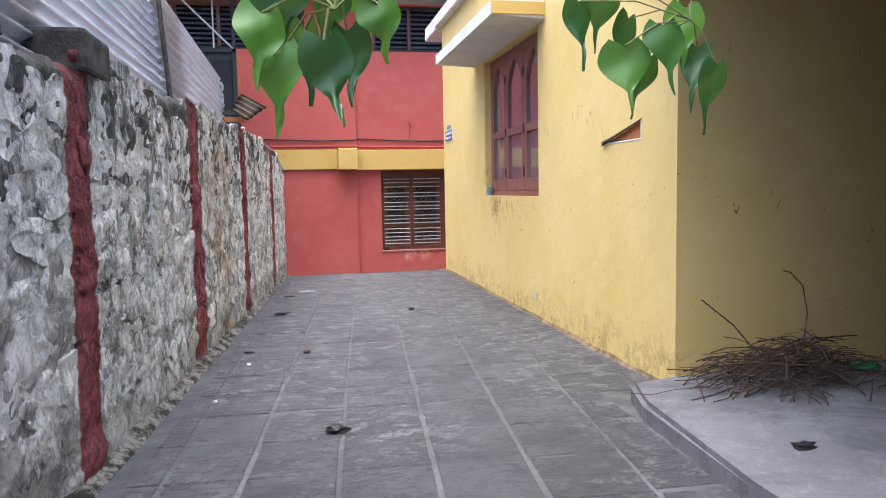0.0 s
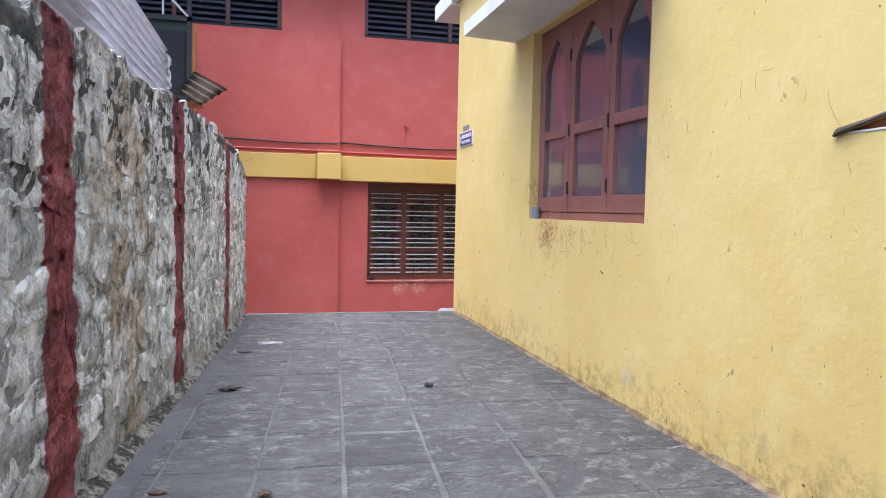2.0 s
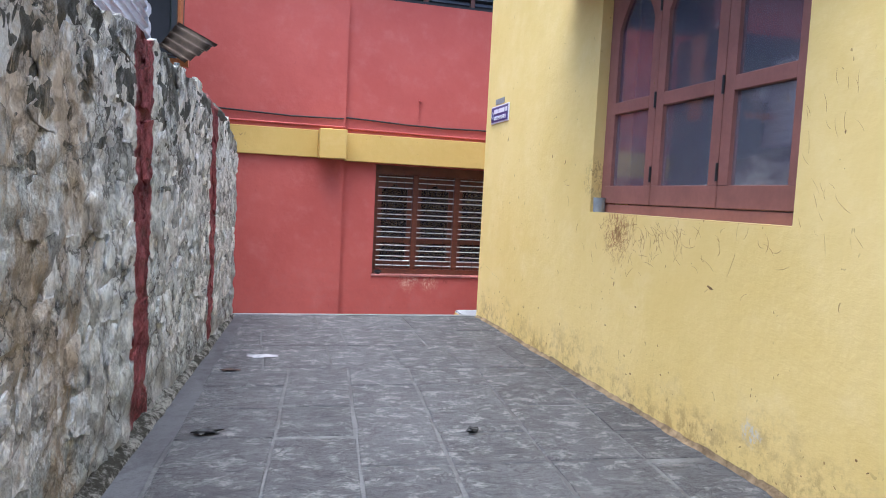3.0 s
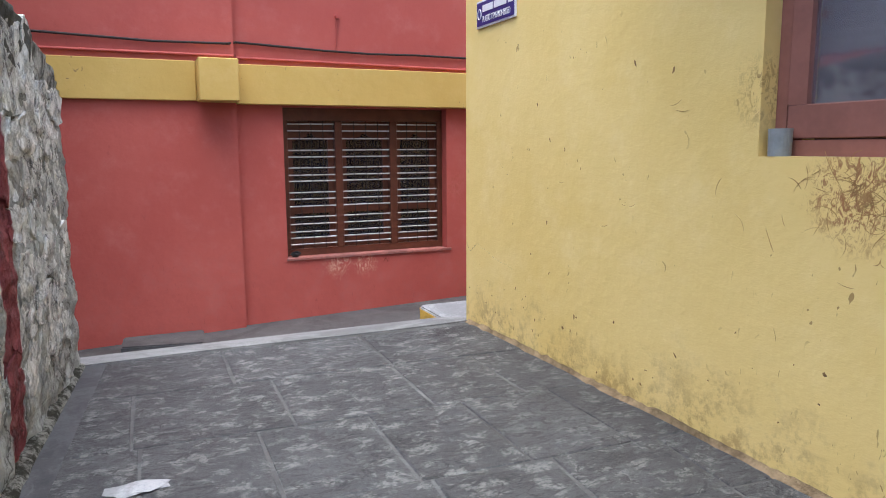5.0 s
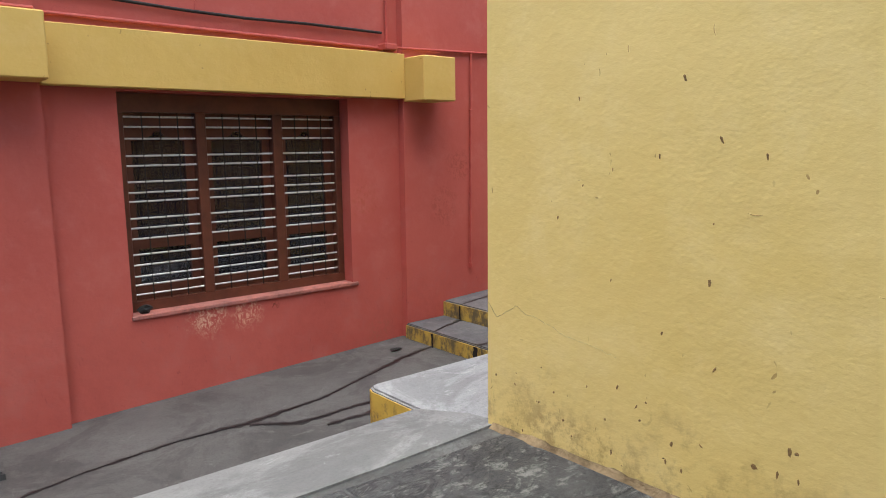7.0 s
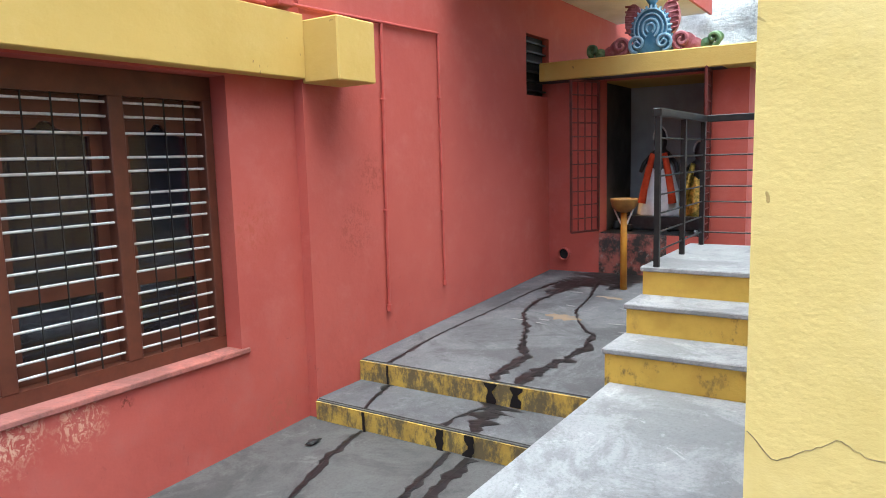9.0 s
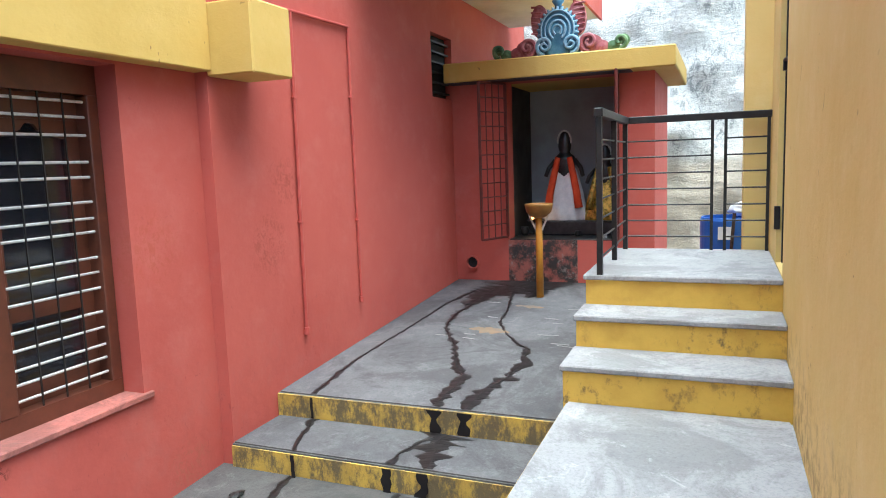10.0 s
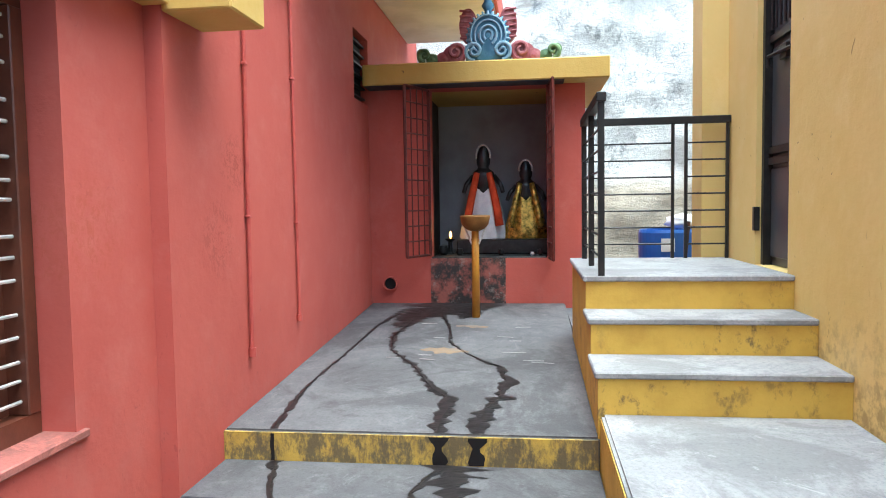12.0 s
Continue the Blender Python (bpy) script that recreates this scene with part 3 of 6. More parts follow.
# sloping cement edge strip between the paving and the lane
bm = bmesh.new()
rows = []
for x in [-8 + 0.32 * k for k in range(33)]:
    x = min(x, 2.232)
    e = 0.012 * math.sin(3 * x)
    rows.append([bm.verts.new(p) for p in ((x, 10.845 + e, -1.0), (x, 10.845 + e, 0.004), (x, 11.05, -0.02), (x, 11.44 + 0.3 * e, -0.11), (x, 11.475, -0.135), (x, 11.48, -1.0))])
for a, b in zip(rows, rows[1:]):
    for k in range(5):
        bm.faces.new((a[k], a[k + 1], b[k + 1], b[k]))
bm.faces.new(rows[0])
bm.faces.new(rows[-1][::-1])
structure("kerb", bm, M_KERB, "pale cement edge strip sloping down to the lane", "kerb")

# raised cement slab beside the near end of the yellow house
structure("slab", prism([(1.62, -6), (7, -6), (7, 4.28), (2.17, 4.28), (1.86, 4.2), (1.76, 3.86), (1.69, 2.85)], -1.0, 0.1, 0.028), M_SLAB, "raised cement slab with a worn rounded edge", "slab")

# ---- yellow house ----
YX, YN, YS = 2.18, 10.87, 4.28
WIN = (6.66, 8.51, 1.125, 2.64)
HOLE = (4.71, 5.22, 1.50, 1.625)
bm = holed_wall("x", YX, YX + 0.28, YS, YN, -0.6, 3.55, (WIN, HOLE))
structure("wall_yellow_west", bm, M_YELLOW, "scuffed yellow painted plaster wall of the house", "wall")
structure("wall_yellow_south", box(YX + 0.28, 6.6, YS, YS + 0.25, -0.6, 3.55), M_YELLOW, "yellow painted plaster wall in deep shade", "wall")
bm = holed_wall("y", YN, YN - 0.25, YX + 0.28, 6.12, -0.6, 3.55, ((5.0, 5.53, 0.42, 2.45),))
structure("wall_yellow_north", bm, M_YELLOW, "yellow painted plaster wall beside the steps", "wall")
structure("wall_yellow_east", box(6.12, 6.4, YS + 0.25, YN + 0.17, -0.6, 3.55), M_YELLOW, "yellow painted end pier of the house", "wall")
structure("canopy_slab", box(2.08, 3.0, 10.9, 11.7, 3.52, 3.72, 0.01), M_WHITE, "whitewashed concrete canopy slab at the corner of the house", "canopy")
structure("roof", box(2.08, 6.4, 4.1, 10.895, 3.56, 3.72, 0.01), M_WHITE, "whitewashed flat concrete roof slab", "roof")
structure("partition", box(2.75, 2.8, 4.6, 10.5, 0, 3.5), M_PANEVIOLET, "inner wall behind the window, coloured as its violet reflection", "wall")

# window sunshade over the yellow house window
shade = thing("window_sunshade", (2.2, 7.7, 2.75), "white concrete sunshade slab with yellow end over the window", "sunshade")
bm = bmesh.new()
prof = [(2.182, 2.655), (1.70, 2.68), (1.70, 2.79), (2.182, 2.85)]
a = [bm.verts.new((x, 6.47, z)) for x, z in prof]
b = [bm.verts.new((x, 8.93, z)) for x, z in prof]
for k in range(4):
    bm.faces.new((a[k], a[(k + 1) % 4], b[(k + 1) % 4], b[k]))
bm.faces.new(a[::-1])
bm.faces.new(b)
part("slab", bm, M_WHITE, shade)
part("painted_end", box(1.703, 2.178, 6.455, 6.469, 2.685, 2.79), M_BAND, shade, "yellow painted end face")

# hairline crack in the plaster
rng = random.Random(8)
bends = ((10.866, 0.53), (10.81, 0.485), (10.75, 0.518), (10.70, 0.548), (10.66, 0.525), (10.55, 0.51), (10.45, 0.475), (10.3, 0.46), (10.2, 0.44))
line = []
for (ya, za), (yb, zb) in zip(bends, bends[1:]):
    for k in range(5):
        line.append((YX - 0.0004, ya + (yb - ya) * k / 5 + rng.gauss(0, 0.0015), za + (zb - za) * (3 * (k / 5) ** 2 - 2 * (k / 5) ** 3) + rng.gauss(0, 0.0025)))
part("crack", tube(line, [0.0008 * (1 - 0.7 * k / len(line)) for k in range(len(line))], 5), M_ASBESTOS, bpy.data.objects["wall_yellow_west"], "fine dark crack in the plaster")

# knocks and scratches in the yellow plaster
WEST = bpy.data.objects["wall_yellow_west"]
rng = random.Random(31)
CHIPS = []
for k in range(5):
    bm = bmesh.new()
    m = 9
    rim = [bm.verts.new((0, (1 + rng.uniform(-0.35, 0.35)) * math.cos(2 * math.pi * j / m), (1 + rng.uniform(-0.35, 0.35)) * math.sin(2 * math.pi * j / m))) for j in range(m)]
    hub = bm.verts.new((-0.25, rng.uniform(-0.3, 0.3), rng.uniform(-0.3, 0.3)))
    for j in range(m):
        bm.faces.new((rim[j], rim[(j + 1) % m], hub))
    CHIPS.append(finish(bm, "chip", M_CHIP))


def chip(y, z, long, wide, turn):
    ob = new("chip", rng.choice(CHIPS))
    ob.parent = WEST
    ob.matrix_basis = Matrix.Translation((YX - 0.0006, y, z)) @ Matrix.Rotation(turn, 4, "X") @ Matrix.Diagonal((0.004, long / 2, wide / 2, 1))


for y, z, size in ((9.61, 0.3, 0.034), (9.64, 0.22, 0.025), (9.58, 0.22, 0.022), (10.21, 0.34, 0.022), (10.13, 0.29, 0.02), (9.85, 0.49, 0.022), (10.04, 0.57, 0.018), (9.99, 1.39, 0.026), (9.86, 1.2, 0.026), (9.72, 1.15, 0.022), (10.07, 1.15, 0.02), (9.19, 1.52, 0.035), (8.95, 1.47, 0.03), (10.58, 0.18, 0.018), (10.4, 1.35, 0.018), (9.99, 0.2, 0.025), (9.88, 0.76, 0.03), (10.71, 0.22, 0.018), (10.23, 0.09, 0.025), (10.01, 0.13, 0.022), (9.95, 0.12, 0.02), (7.17, 0.8, 0.035)):
    flat = abs(z - 0.8) < 0.01
    chip(y, z, size * (1.5 if flat else 0.36), size * (0.35 if flat else 0.85), rng.gauss(0, 0.4))
for k in range(64):
    y, z = rng.uniform(4.6, 10.82), abs(rng.gauss(0, 0.2)) + 0.03
    size = rng.uniform(0.004, 0.013)
    chip(y, z, size * rng.uniform(0.7, 2.0), size * rng.uniform(0.6, 1.3), rng.uniform(-0.8, 0.8))
for k in range(36):
    size = rng.uniform(0.004, 0.011)
    chip(rng.uniform(4.4, 10.8), rng.uniform(0.3, 2.6), size * 0.7, size * 1.5, rng.uniform(-0.6, 0.6))


def scratch(y, z, length, angle, bend, r):
    pts = []
    for j in range(6):
        f = j / 5 - 0.5
        a = angle + bend * f
        pts.append((YX - 0.0003, y + length * f * math.cos(a), z + length * f * math.sin(a)))
    part("scratch", tube(pts, [r * 0.3, r, r, r * 0.9, r * 0.7, r * 0.2], 4), M_SCRATCH, WEST)


for k in range(120):
    y, z = rng.choice((rng.gauss(7.5, 0.45), rng.gauss(7.9, 0.3))), 1.09 - abs(rng.gauss(0, 0.13))
    scratch(y, z, rng.uniform(0.03, 0.13), rng.uniform(-1.6, 1.6), rng.uniform(-1, 1), rng.uniform(0.0008, 0.0018))
for k in range(70):
    a, d = rng.uniform(0, 6.3), abs(rng.gauss(0, 0.07))
    scratch(8.1 + d * math.cos(a), 1.0 + 0.8 * d * math.sin(a), rng.uniform(0.03, 0.1), rng.uniform(-1.6, 1.6), rng.uniform(-1.5, 1.5), rng.uniform(0.0008, 0.002))
for k in range(26):
    scratch(rng.gauss(6.5, 0.1), rng.uniform(1.0, 1.75), rng.uniform(0.03, 0.1), rng.uniform(0.6, 1.7), rng.uniform(-0.6, 0.6), rng.uniform(0.0006, 0.0011))
for y, z, length, angle in ((9.24, 0.9, 0.06, 0.3), (9.18, 0.9, 0.06, -0.35), (9.38, 0.79, 0.09, -0.15), (8.9, 1.3, 0.14, 0.12), (8.93, 1.33, 0.1, -0.3), (9.75, 0.98, 0.07, 0.1), (5.75, 1.78, 0.16, 1.5), (5.85, 1.76, 0.15, 1.6), (5.68, 1.82, 0.1, 0.1), (5.3, 1.6, 0.3, 1.1), (9.9, 1.52, 0.05, 1.4), (10.2, 1.5, 0.04, 1.5)):
    scratch(y, z, length * 0.7, angle, 0.4, 0.0014)

# brick in the broken hole of the wall
part("brick", box(YX + 0.018, YX + 0.16, HOLE[0] + 0.003, HOLE[1] - 0.003, HOLE[2] - 0.004, HOLE[3] + 0.004), M_BRICK, bpy.data.objects["wall_yellow_west"], "exposed orange brick in a knocked-out hole")
bm = bmesh.new()
lo = [bm.verts.new((YX, y, z)) for y, z in ((HOLE[1], HOLE[2] + 0.012), (HOLE[1], HOLE[3]), (HOLE[0] + 0.02, HOLE[3]))]
hi = [bm.verts.new((YX + 0.016, v.co.y, v.co.z)) for v in lo]
bm.faces.new(lo)
bm.faces.new(hi[::-1])
for k in range(3):
    bm.faces.new((lo[k], lo[(k + 1) % 3], hi[(k + 1) % 3], hi[k]))
part("plaster_edge", bm, M_YELLOW, bpy.data.objects["wall_yellow_west"])
part("broken_lip", tube([(YX - 0.004, HOLE[0] - 0.01, HOLE[3] + 0.004), (YX - 0.006, 4.9, 1.585), (YX - 0.008, 5.1, 1.543), (YX - 0.012, 5.25, 1.512), (YX - 0.01, 5.275, 1.497)], [0.003, 0.006, 0.008, 0.014, 0.006], 7), M_ASBESTOS, bpy.data.objects["wall_yellow_west"], "dark broken plaster lip over the hole")
part("broken_rim", tube([(YX + 0.002, HOLE[0] + 0.004, HOLE[3]), (YX + 0.002, HOLE[0] + 0.006, HOLE[2] + 0.004), (YX + 0.002, 4.95, HOLE[2] + 0.003), (YX + 0.002, HOLE[1], HOLE[2] + 0.004)], 0.006, 6), M_WHITE, bpy.data.objects["wall_yellow_west"], "pale broken plaster rim")

# three-leaf glazed window of the yellow house
win = structure("window_1", box(YX + 0.075, YX + 0.16, WIN[0] + 0.002, WIN[1] - 0.002, WIN[2] - 0.003, WIN[2] + 0.055), M_FRAME, "three-leaf pinkish brown wooden window with glass panes", "window")
FX0, FX1 = YX + 0.075, YX + 0.16
part("jamb", box(FX0, FX1, WIN[0] + 0.002, WIN[0] + 0.045, WIN[2] + 0.055, WIN[3]), M_FRAME, win)
part("jamb", box(FX0, FX1, WIN[1] - 0.047, WIN[1] - 0.002, WIN[2] + 0.055, WIN[3]), M_FRAME, win)
part("head", box(FX0, FX1, WIN[0] + 0.045, WIN[1] - 0.047, WIN[3] - 0.05, WIN[3] - 0.002), M_FRAME, win)
LEAF_Y = (WIN[0] + 0.048, (WIN[0] + WIN[1]) / 2 - 0.31, (WIN[0] + WIN[1]) / 2 + 0.31, WIN[1] - 0.05)


def arched_panel(x0, x1, y0, y1, z0, z1, margin, spring):
    """The top of a leaf: a board with an ogee-arched opening below it."""
    bm = bmesh.new()
    n = 16
    front, back = [], []
    for x, ring in ((x0, front), (x1, back)):
        low = []
        for k in range(n + 1):
            u = k / n
            y = y0 + margin + (y1 - y0 - 2 * margin) * u
            s = abs(2 * u - 1)
            z = spring + (z1 - margin * 0.8 - spring) * (0.45 * (1 - s * s) + 0.55 * (1 - s) ** 0.8)
            low.append((x, y, z))
        ring.extend([(x, y0, z0), (x, y0, z1), (x, y1, z1), (x, y1, z0), (x, y1 - margin, z0)] + low[::-1] + [(x, y0 + margin, z0)])
    va = [bm.verts.new(p) for p in front]
    vb = [bm.verts.new(p) for p in back]
    bm.faces.new(va)
    bm.faces.new(vb[::-1])
    for k in range(len(va)):
        bm.faces.new((va[k], va[(k + 1) % len(va)], vb[(k + 1) % len(va)], vb[k]))
    return bm


for k in range(3):
    y0, y1 = LEAF_Y[k] + 0.003, LEAF_Y[k + 1] - 0.003
    z0, z1 = WIN[2] + 0.06, WIN[3] - 0.053
    x0, x1 = FX0 - 0.006, FX0 + 0.036
    leaf = part("window_leaf", box(x0, x1, y0, y1, z0, z0 + 0.115, 0.004), M_FRAME, win)
    part("stile", box(x0, x1, y0, y0 + 0.075, z0 + 0.115, z1 - 0.35), M_FRAME, leaf)
    part("stile", box(x0, x1, y1 - 0.075, y1, z0 + 0.115, z1 - 0.35), M_FRAME, leaf)
    part("rail", box(x0 - 0.002, x1, y0 + 0.075, y1 - 0.075, 1.755, 1.83, 0.004), M_FRAME, leaf)
    part("arched_rail", arched_panel(x0, x1, y0, y1, z1 - 0.35, z1, 0.075, z1 - 0.30), M_FRAME, leaf)
    g1 = part("pane", box(x0 + 0.022, x0 + 0.026, y0 + 0.07, y1 - 0.07, z0 + 0.11, 1.76), M_GLASS, leaf)
    g2 = part("pane", box(x0 + 0.022, x0 + 0.026, y0 + 0.07, y1 - 0.07, 1.825, z1 - 0.02), M_GLASS, leaf)
    for g in (g1, g2):
        g.visible_shadow = False
    for z in (1.32, 1.75, 2.3):
        part("hinge", tube([(x0 - 0.006, y0, z), (x0 - 0.006, y0, z + 0.09)], 0.007), M_DARKMETAL, leaf)

cup = thing("pipe_stub", (YX + 0.04, WIN[1] - 0.055, WIN[2]), "short grey plastic pipe stub on the window ledge", "pipe")
bm = lathe(YX + 0.035, WIN[1] - 0.06, ((0.038, WIN[2]), (0.04, WIN[2] + 0.095), (0.034, WIN[2] + 0.095), (0.034, WIN[2] + 0.02)), 20)
part("cup", bm, M_PVC, cup, smooth=False)

# door in the yellow north wall
door = structure("door_1", box(5.004, 5.526, YN - 0.12, YN - 0.08, 0.424, 2.44), M_DOORGREY, "dark grey steel door with an upper grille, closed, at the top of the steps", "door")
for z0, z1 in ((0.47, 0.98), (1.1, 1.66)):
    part("panel", box(5.05, 5.48, YN - 0.081, YN - 0.068, z0, z1, 0.006), M_DOORGREY, door)
for k in range(7):
    part("grille_bar", tube([(5.06 + 0.068 * k, YN - 0.062, 1.76), (5.06 + 0.068 * k, YN - 0.062, 2.4)], 0.008, 6), M_DARKMETAL, door)
part("door_frame", box(5.488, 5.526, YN - 0.13, YN - 0.03, 0.422, 2.445), M_DARKMETAL, door)
for z in (1.0, 1.06, 1.69):
    part("door_rail", box(5.01, 5.488, YN - 0.08, YN - 0.055, z, z + 0.04), M_DARKMETAL, door)
part("latch", tube([(5.12, YN - 0.05, 1.60), (5.4, YN - 0.02, 1.60), (5.4, YN - 0.02, 1.54)], 0.012), M_DARKMETAL, door, "black sliding bolt")
part("latch_plate", box(5.2, 5.3, YN - 0.07, YN - 0.045, 1.56, 1.64, 0.004), M_DARKMETAL, door)
part("hinge", box(5.518, 5.55, YN - 0.02, YN + 0.012, 0.62, 0.76), M_DARKMETAL, door)

# ---- red house ----
RY, RP = 13.66, 13.585
RW = (1.545, 3.295, 0.068, 1.568)
UWL, UWR = (-2.0, 0.25, 3.74, 4.58), (1.46, 3.5, 3.74, 4.58)
bm = holed_wall("y", RY, RY + 0.3, -9, 3.80, -0.9, 4.7, (RW, UWL, UWR))
structure("wall_red_recessed", bm, M_RED, "brick red painted plaster wall of the house", "wall")
structure("wall_red_pier_1", box(-9, 1.10, RP, RY + 0.05, -0.9, 3.62), M_RED, "brick red pier of the house wall", "wall")
bm = holed_wall("y", RP, RP + 0.35, 3.80, 10.2, -0.9, 3.0, ((6.79, 7.30, 1.675, 2.24),))
structure("wall_red_east", bm, M_RED, "red painted wall above the shrine platform", "wall")
structure("wall_red_upper_rib", box(1.065, 1.10, RY - 0.02, RY + 0.05, 3.62, 4.65), M_RED, "thin red plaster rib", "wall")
structure("roof_edge", box(-9, 4.0, 13.2, 13.95, 4.6, 4.72, 0.01), M_CHAJJA, "weathered concrete ledge above the upper windows", "ledge")
# Unseen near-black backing shuts out sky and stands in for unlit rooms.
structure("backing_wall", box(-9, 6, 14.6, 14.7, -0.9, 4.8), M_DARK, "near-black backing wall added behind the red house windows", "wall")
structure("ceiling_upper", box(-9, 6, 13.96, 14.6, 4.66, 4.8), M_DARK, "near-black lid added to keep sky out of the upper windows", "ceiling")
structure("floor_upper", box(-9, 6, 13.96, 14.6, 2.9, 3.0), M_DARK, "near-black base added below the upper window backing", "floor")

band = thing("plaster_band", (2.3, 13.5, 1.57), "ochre painted projecting band with square end blocks", "band")
part("band", box(-9, 0.753, 13.54, RP, 1.60, 1.955, 0.006), M_BAND, band)
part("band", box(1.102, 3.798, 13.55, RY, 1.58, 1.945, 0.006), M_BAND, band)
part("end_block", box(0.755, 1.10, 13.30, RP, 1.59, 1.965, 0.008), M_BAND, band)
part("end_block", box(3.80, 4.14, 13.30, RP, 1.557, 1.915, 0.008), M_BAND, band)

w2 = structure("window_2", box(RW[0] + 0.002, RW[1] - 0.002, RY + 0.12, RY + 0.2, RW[2] + 0.002, RW[2] + 0.075), M_WOOD, "dark varnished wooden window with white rods and dim glass", "window")
part("sill", box(RW[0] - 0.01, RW[1] + 0.05, RY - 0.016, RY + 0.12, RW[2] - 0.022, RW[2] + 0.006, 0.004), M_SILL, w2, "worn red painted sill")
FY0, FY1 = RY + 0.12, RY + 0.2
part("head", box(RW[0] + 0.002, RW[1] - 0.002, FY0, FY1, RW[3] - 0.13, RW[3] - 0.002), M_WOOD, w2)
COLS = (RW[0] + 0.002, RW[0] + 0.065, 2.095, 2.17, 2.69, 2.77, RW[1] - 0.06, RW[1] - 0.002)
for k in range(0, 8, 2):
    part("mullion", box(COLS[k], COLS[k + 1], FY0 - 0.004, FY1, RW[2] + 0.075, RW[3] - 0.13, 0.004), M_WOOD, w2)
RODS = (0.0, 0.055, 0.12, 0.215, 0.27, 0.36, 0.42, 0.47, 0.565, 0.62, 0.68, 0.77, 0.83, 0.895, 0.945, 1.0)
for k in range(3):
    x0, x1 = COLS[2 * k + 1], COLS[2 * k + 2]
    zt, zb = RW[3] - 0.16, RW[2] + 0.12
    sash = part("sash", box(x0, x1, FY1 - 0.01, FY1 + 0.03, RW[2] + 0.075, RW[2] + 0.17), M_WOOD, w2)
    part("stile", box(x0, x0 + 0.06, FY1 - 0.01, FY1 + 0.03, RW[2] + 0.17, RW[3] - 0.14), M_WOOD, sash)
    part("stile", box(x1 - 0.06, x1, FY1 - 0.01, FY1 + 0.03, RW[2] + 0.17, RW[3] - 0.14), M_WOOD, sash)
    part("sash_head", box(x0, x1, FY1 - 0.012, FY1 + 0.028, RW[3] - 0.24, RW[3] - 0.13), M_WOOD, sash)
    part("midrail", box(x0, x1, FY1 - 0.012, FY1 + 0.028, 0.50, 0.57), M_WOOD, sash)
    va = bmesh.new()
    rows = []
    for j in range(17):
        u = j / 16
        drop = 0.035 + 0.045 * abs(math.cos(math.pi * u)) ** 1.5 - (0.02 if 0.42 < u < 0.58 else 0)
        rows.append([va.verts.new((x0 + 0.06 + (x1 - x0 - 0.12) * u, y, z)) for y, z in ((FY1 - 0.006, RW[3] - 0.24), (FY1 + 0.022, RW[3] - 0.24), (FY1 + 0.022, RW[3] - 0.24 - drop), (FY1 - 0.006, RW[3] - 0.24 - drop))])
    for a, b in zip(rows, rows[1:]):
        for j in range(4):
            va.faces.new((a[j], a[(j + 1) % 4], b[(j + 1) % 4], b[j]))
    part("valance", va, M_WOOD, sash, "wavy cut wooden valance")
    p = part("pane", box(x0 + 0.05, x1 - 0.05, FY1 + 0.008, FY1 + 0.012, RW[2] + 0.16, RW[3] - 0.2), M_CLEAR, sash)
    p.visible_shadow = False
    for f in RODS:
        z = zt + (zb - zt) * f
        part("rod", tube([(x0 - 0.005, FY0 + 0.025, z), (x1 + 0.005, FY0 + 0.025, z)], 0.0066, 6), M_ROD, w2)
    for j in range(1, 4):
        x = x0 + (x1 - x0) * j / 4
        part("bar", box(x - 0.003, x + 0.003, FY0 + 0.008, FY0 + 0.014, RW[2] + 0.075, RW[3] - 0.13), M_DARKMETAL, w2)

for name, (a0, a1, b0, b1) in (("window_3", UWL), ("window_4", UWR)):
    w = structure(name, box(a0, a1, RY + 0.1, RY + 0.16, b0, b0 + 0.06), M_DARKMETAL, "dark louvred upper window of the red house", "window")
    part("head", box(a0, a1, RY + 0.1, RY + 0.16, b1 - 0.06, b1), M_DARKMETAL, w)
    for k in range(4):
        x = a0 + (a1 - a0 - 0.06) * k / 3
        part("mullion", box(x, x + 0.06, RY + 0.1, RY + 0.16, b0 + 0.06, b1 - 0.06), M_WOOD, w)
    for k in range(3):
        x0 = a0 + (a1 - a0 - 0.06) * k / 3 + 0.06
        x1 = a0 + (a1 - a0 - 0.06) * (k + 1) / 3
        for j in range(9):
            z = b0 + 0.09 + j * 0.085
            bm = bmesh.new()
            vs = [bm.verts.new(p) for p in ((x0, RY + 0.11, z), (x1, RY + 0.11, z), (x1, RY + 0.17, z + 0.05), (x0, RY + 0.17, z + 0.05), (x0, RY + 0.11, z - 0.005), (x1, RY + 0.11, z - 0.005), (x1, RY + 0.17, z + 0.045), (x0, RY + 0.17, z + 0.045))]
            for q in ((0, 1, 2, 3), (4, 5, 6, 7), (0, 1, 5, 4), (3, 2, 6, 7), (0, 3, 7, 4), (1, 2, 6, 5)):
                bm.faces.new([vs[i] for i in q])
            part("louvre", bm, M_LOUVRE, w)

# Near-black panel close behind the slats replaces the vent's inner shade.
vent = structure("window_5", box(6.792, 7.298, RP + 0.07, RP + 0.11, 1.677, 2.238), M_DARK, "small ventilator opening in the red wall, its shade a near-black panel", "window")
for k in range(6):
    part("slat", box(6.792, 7.298, RP + 0.03, RP + 0.068, 1.72 + 0.09 * k, 1.735 + 0.09 * k), M_DARKMETAL, vent)

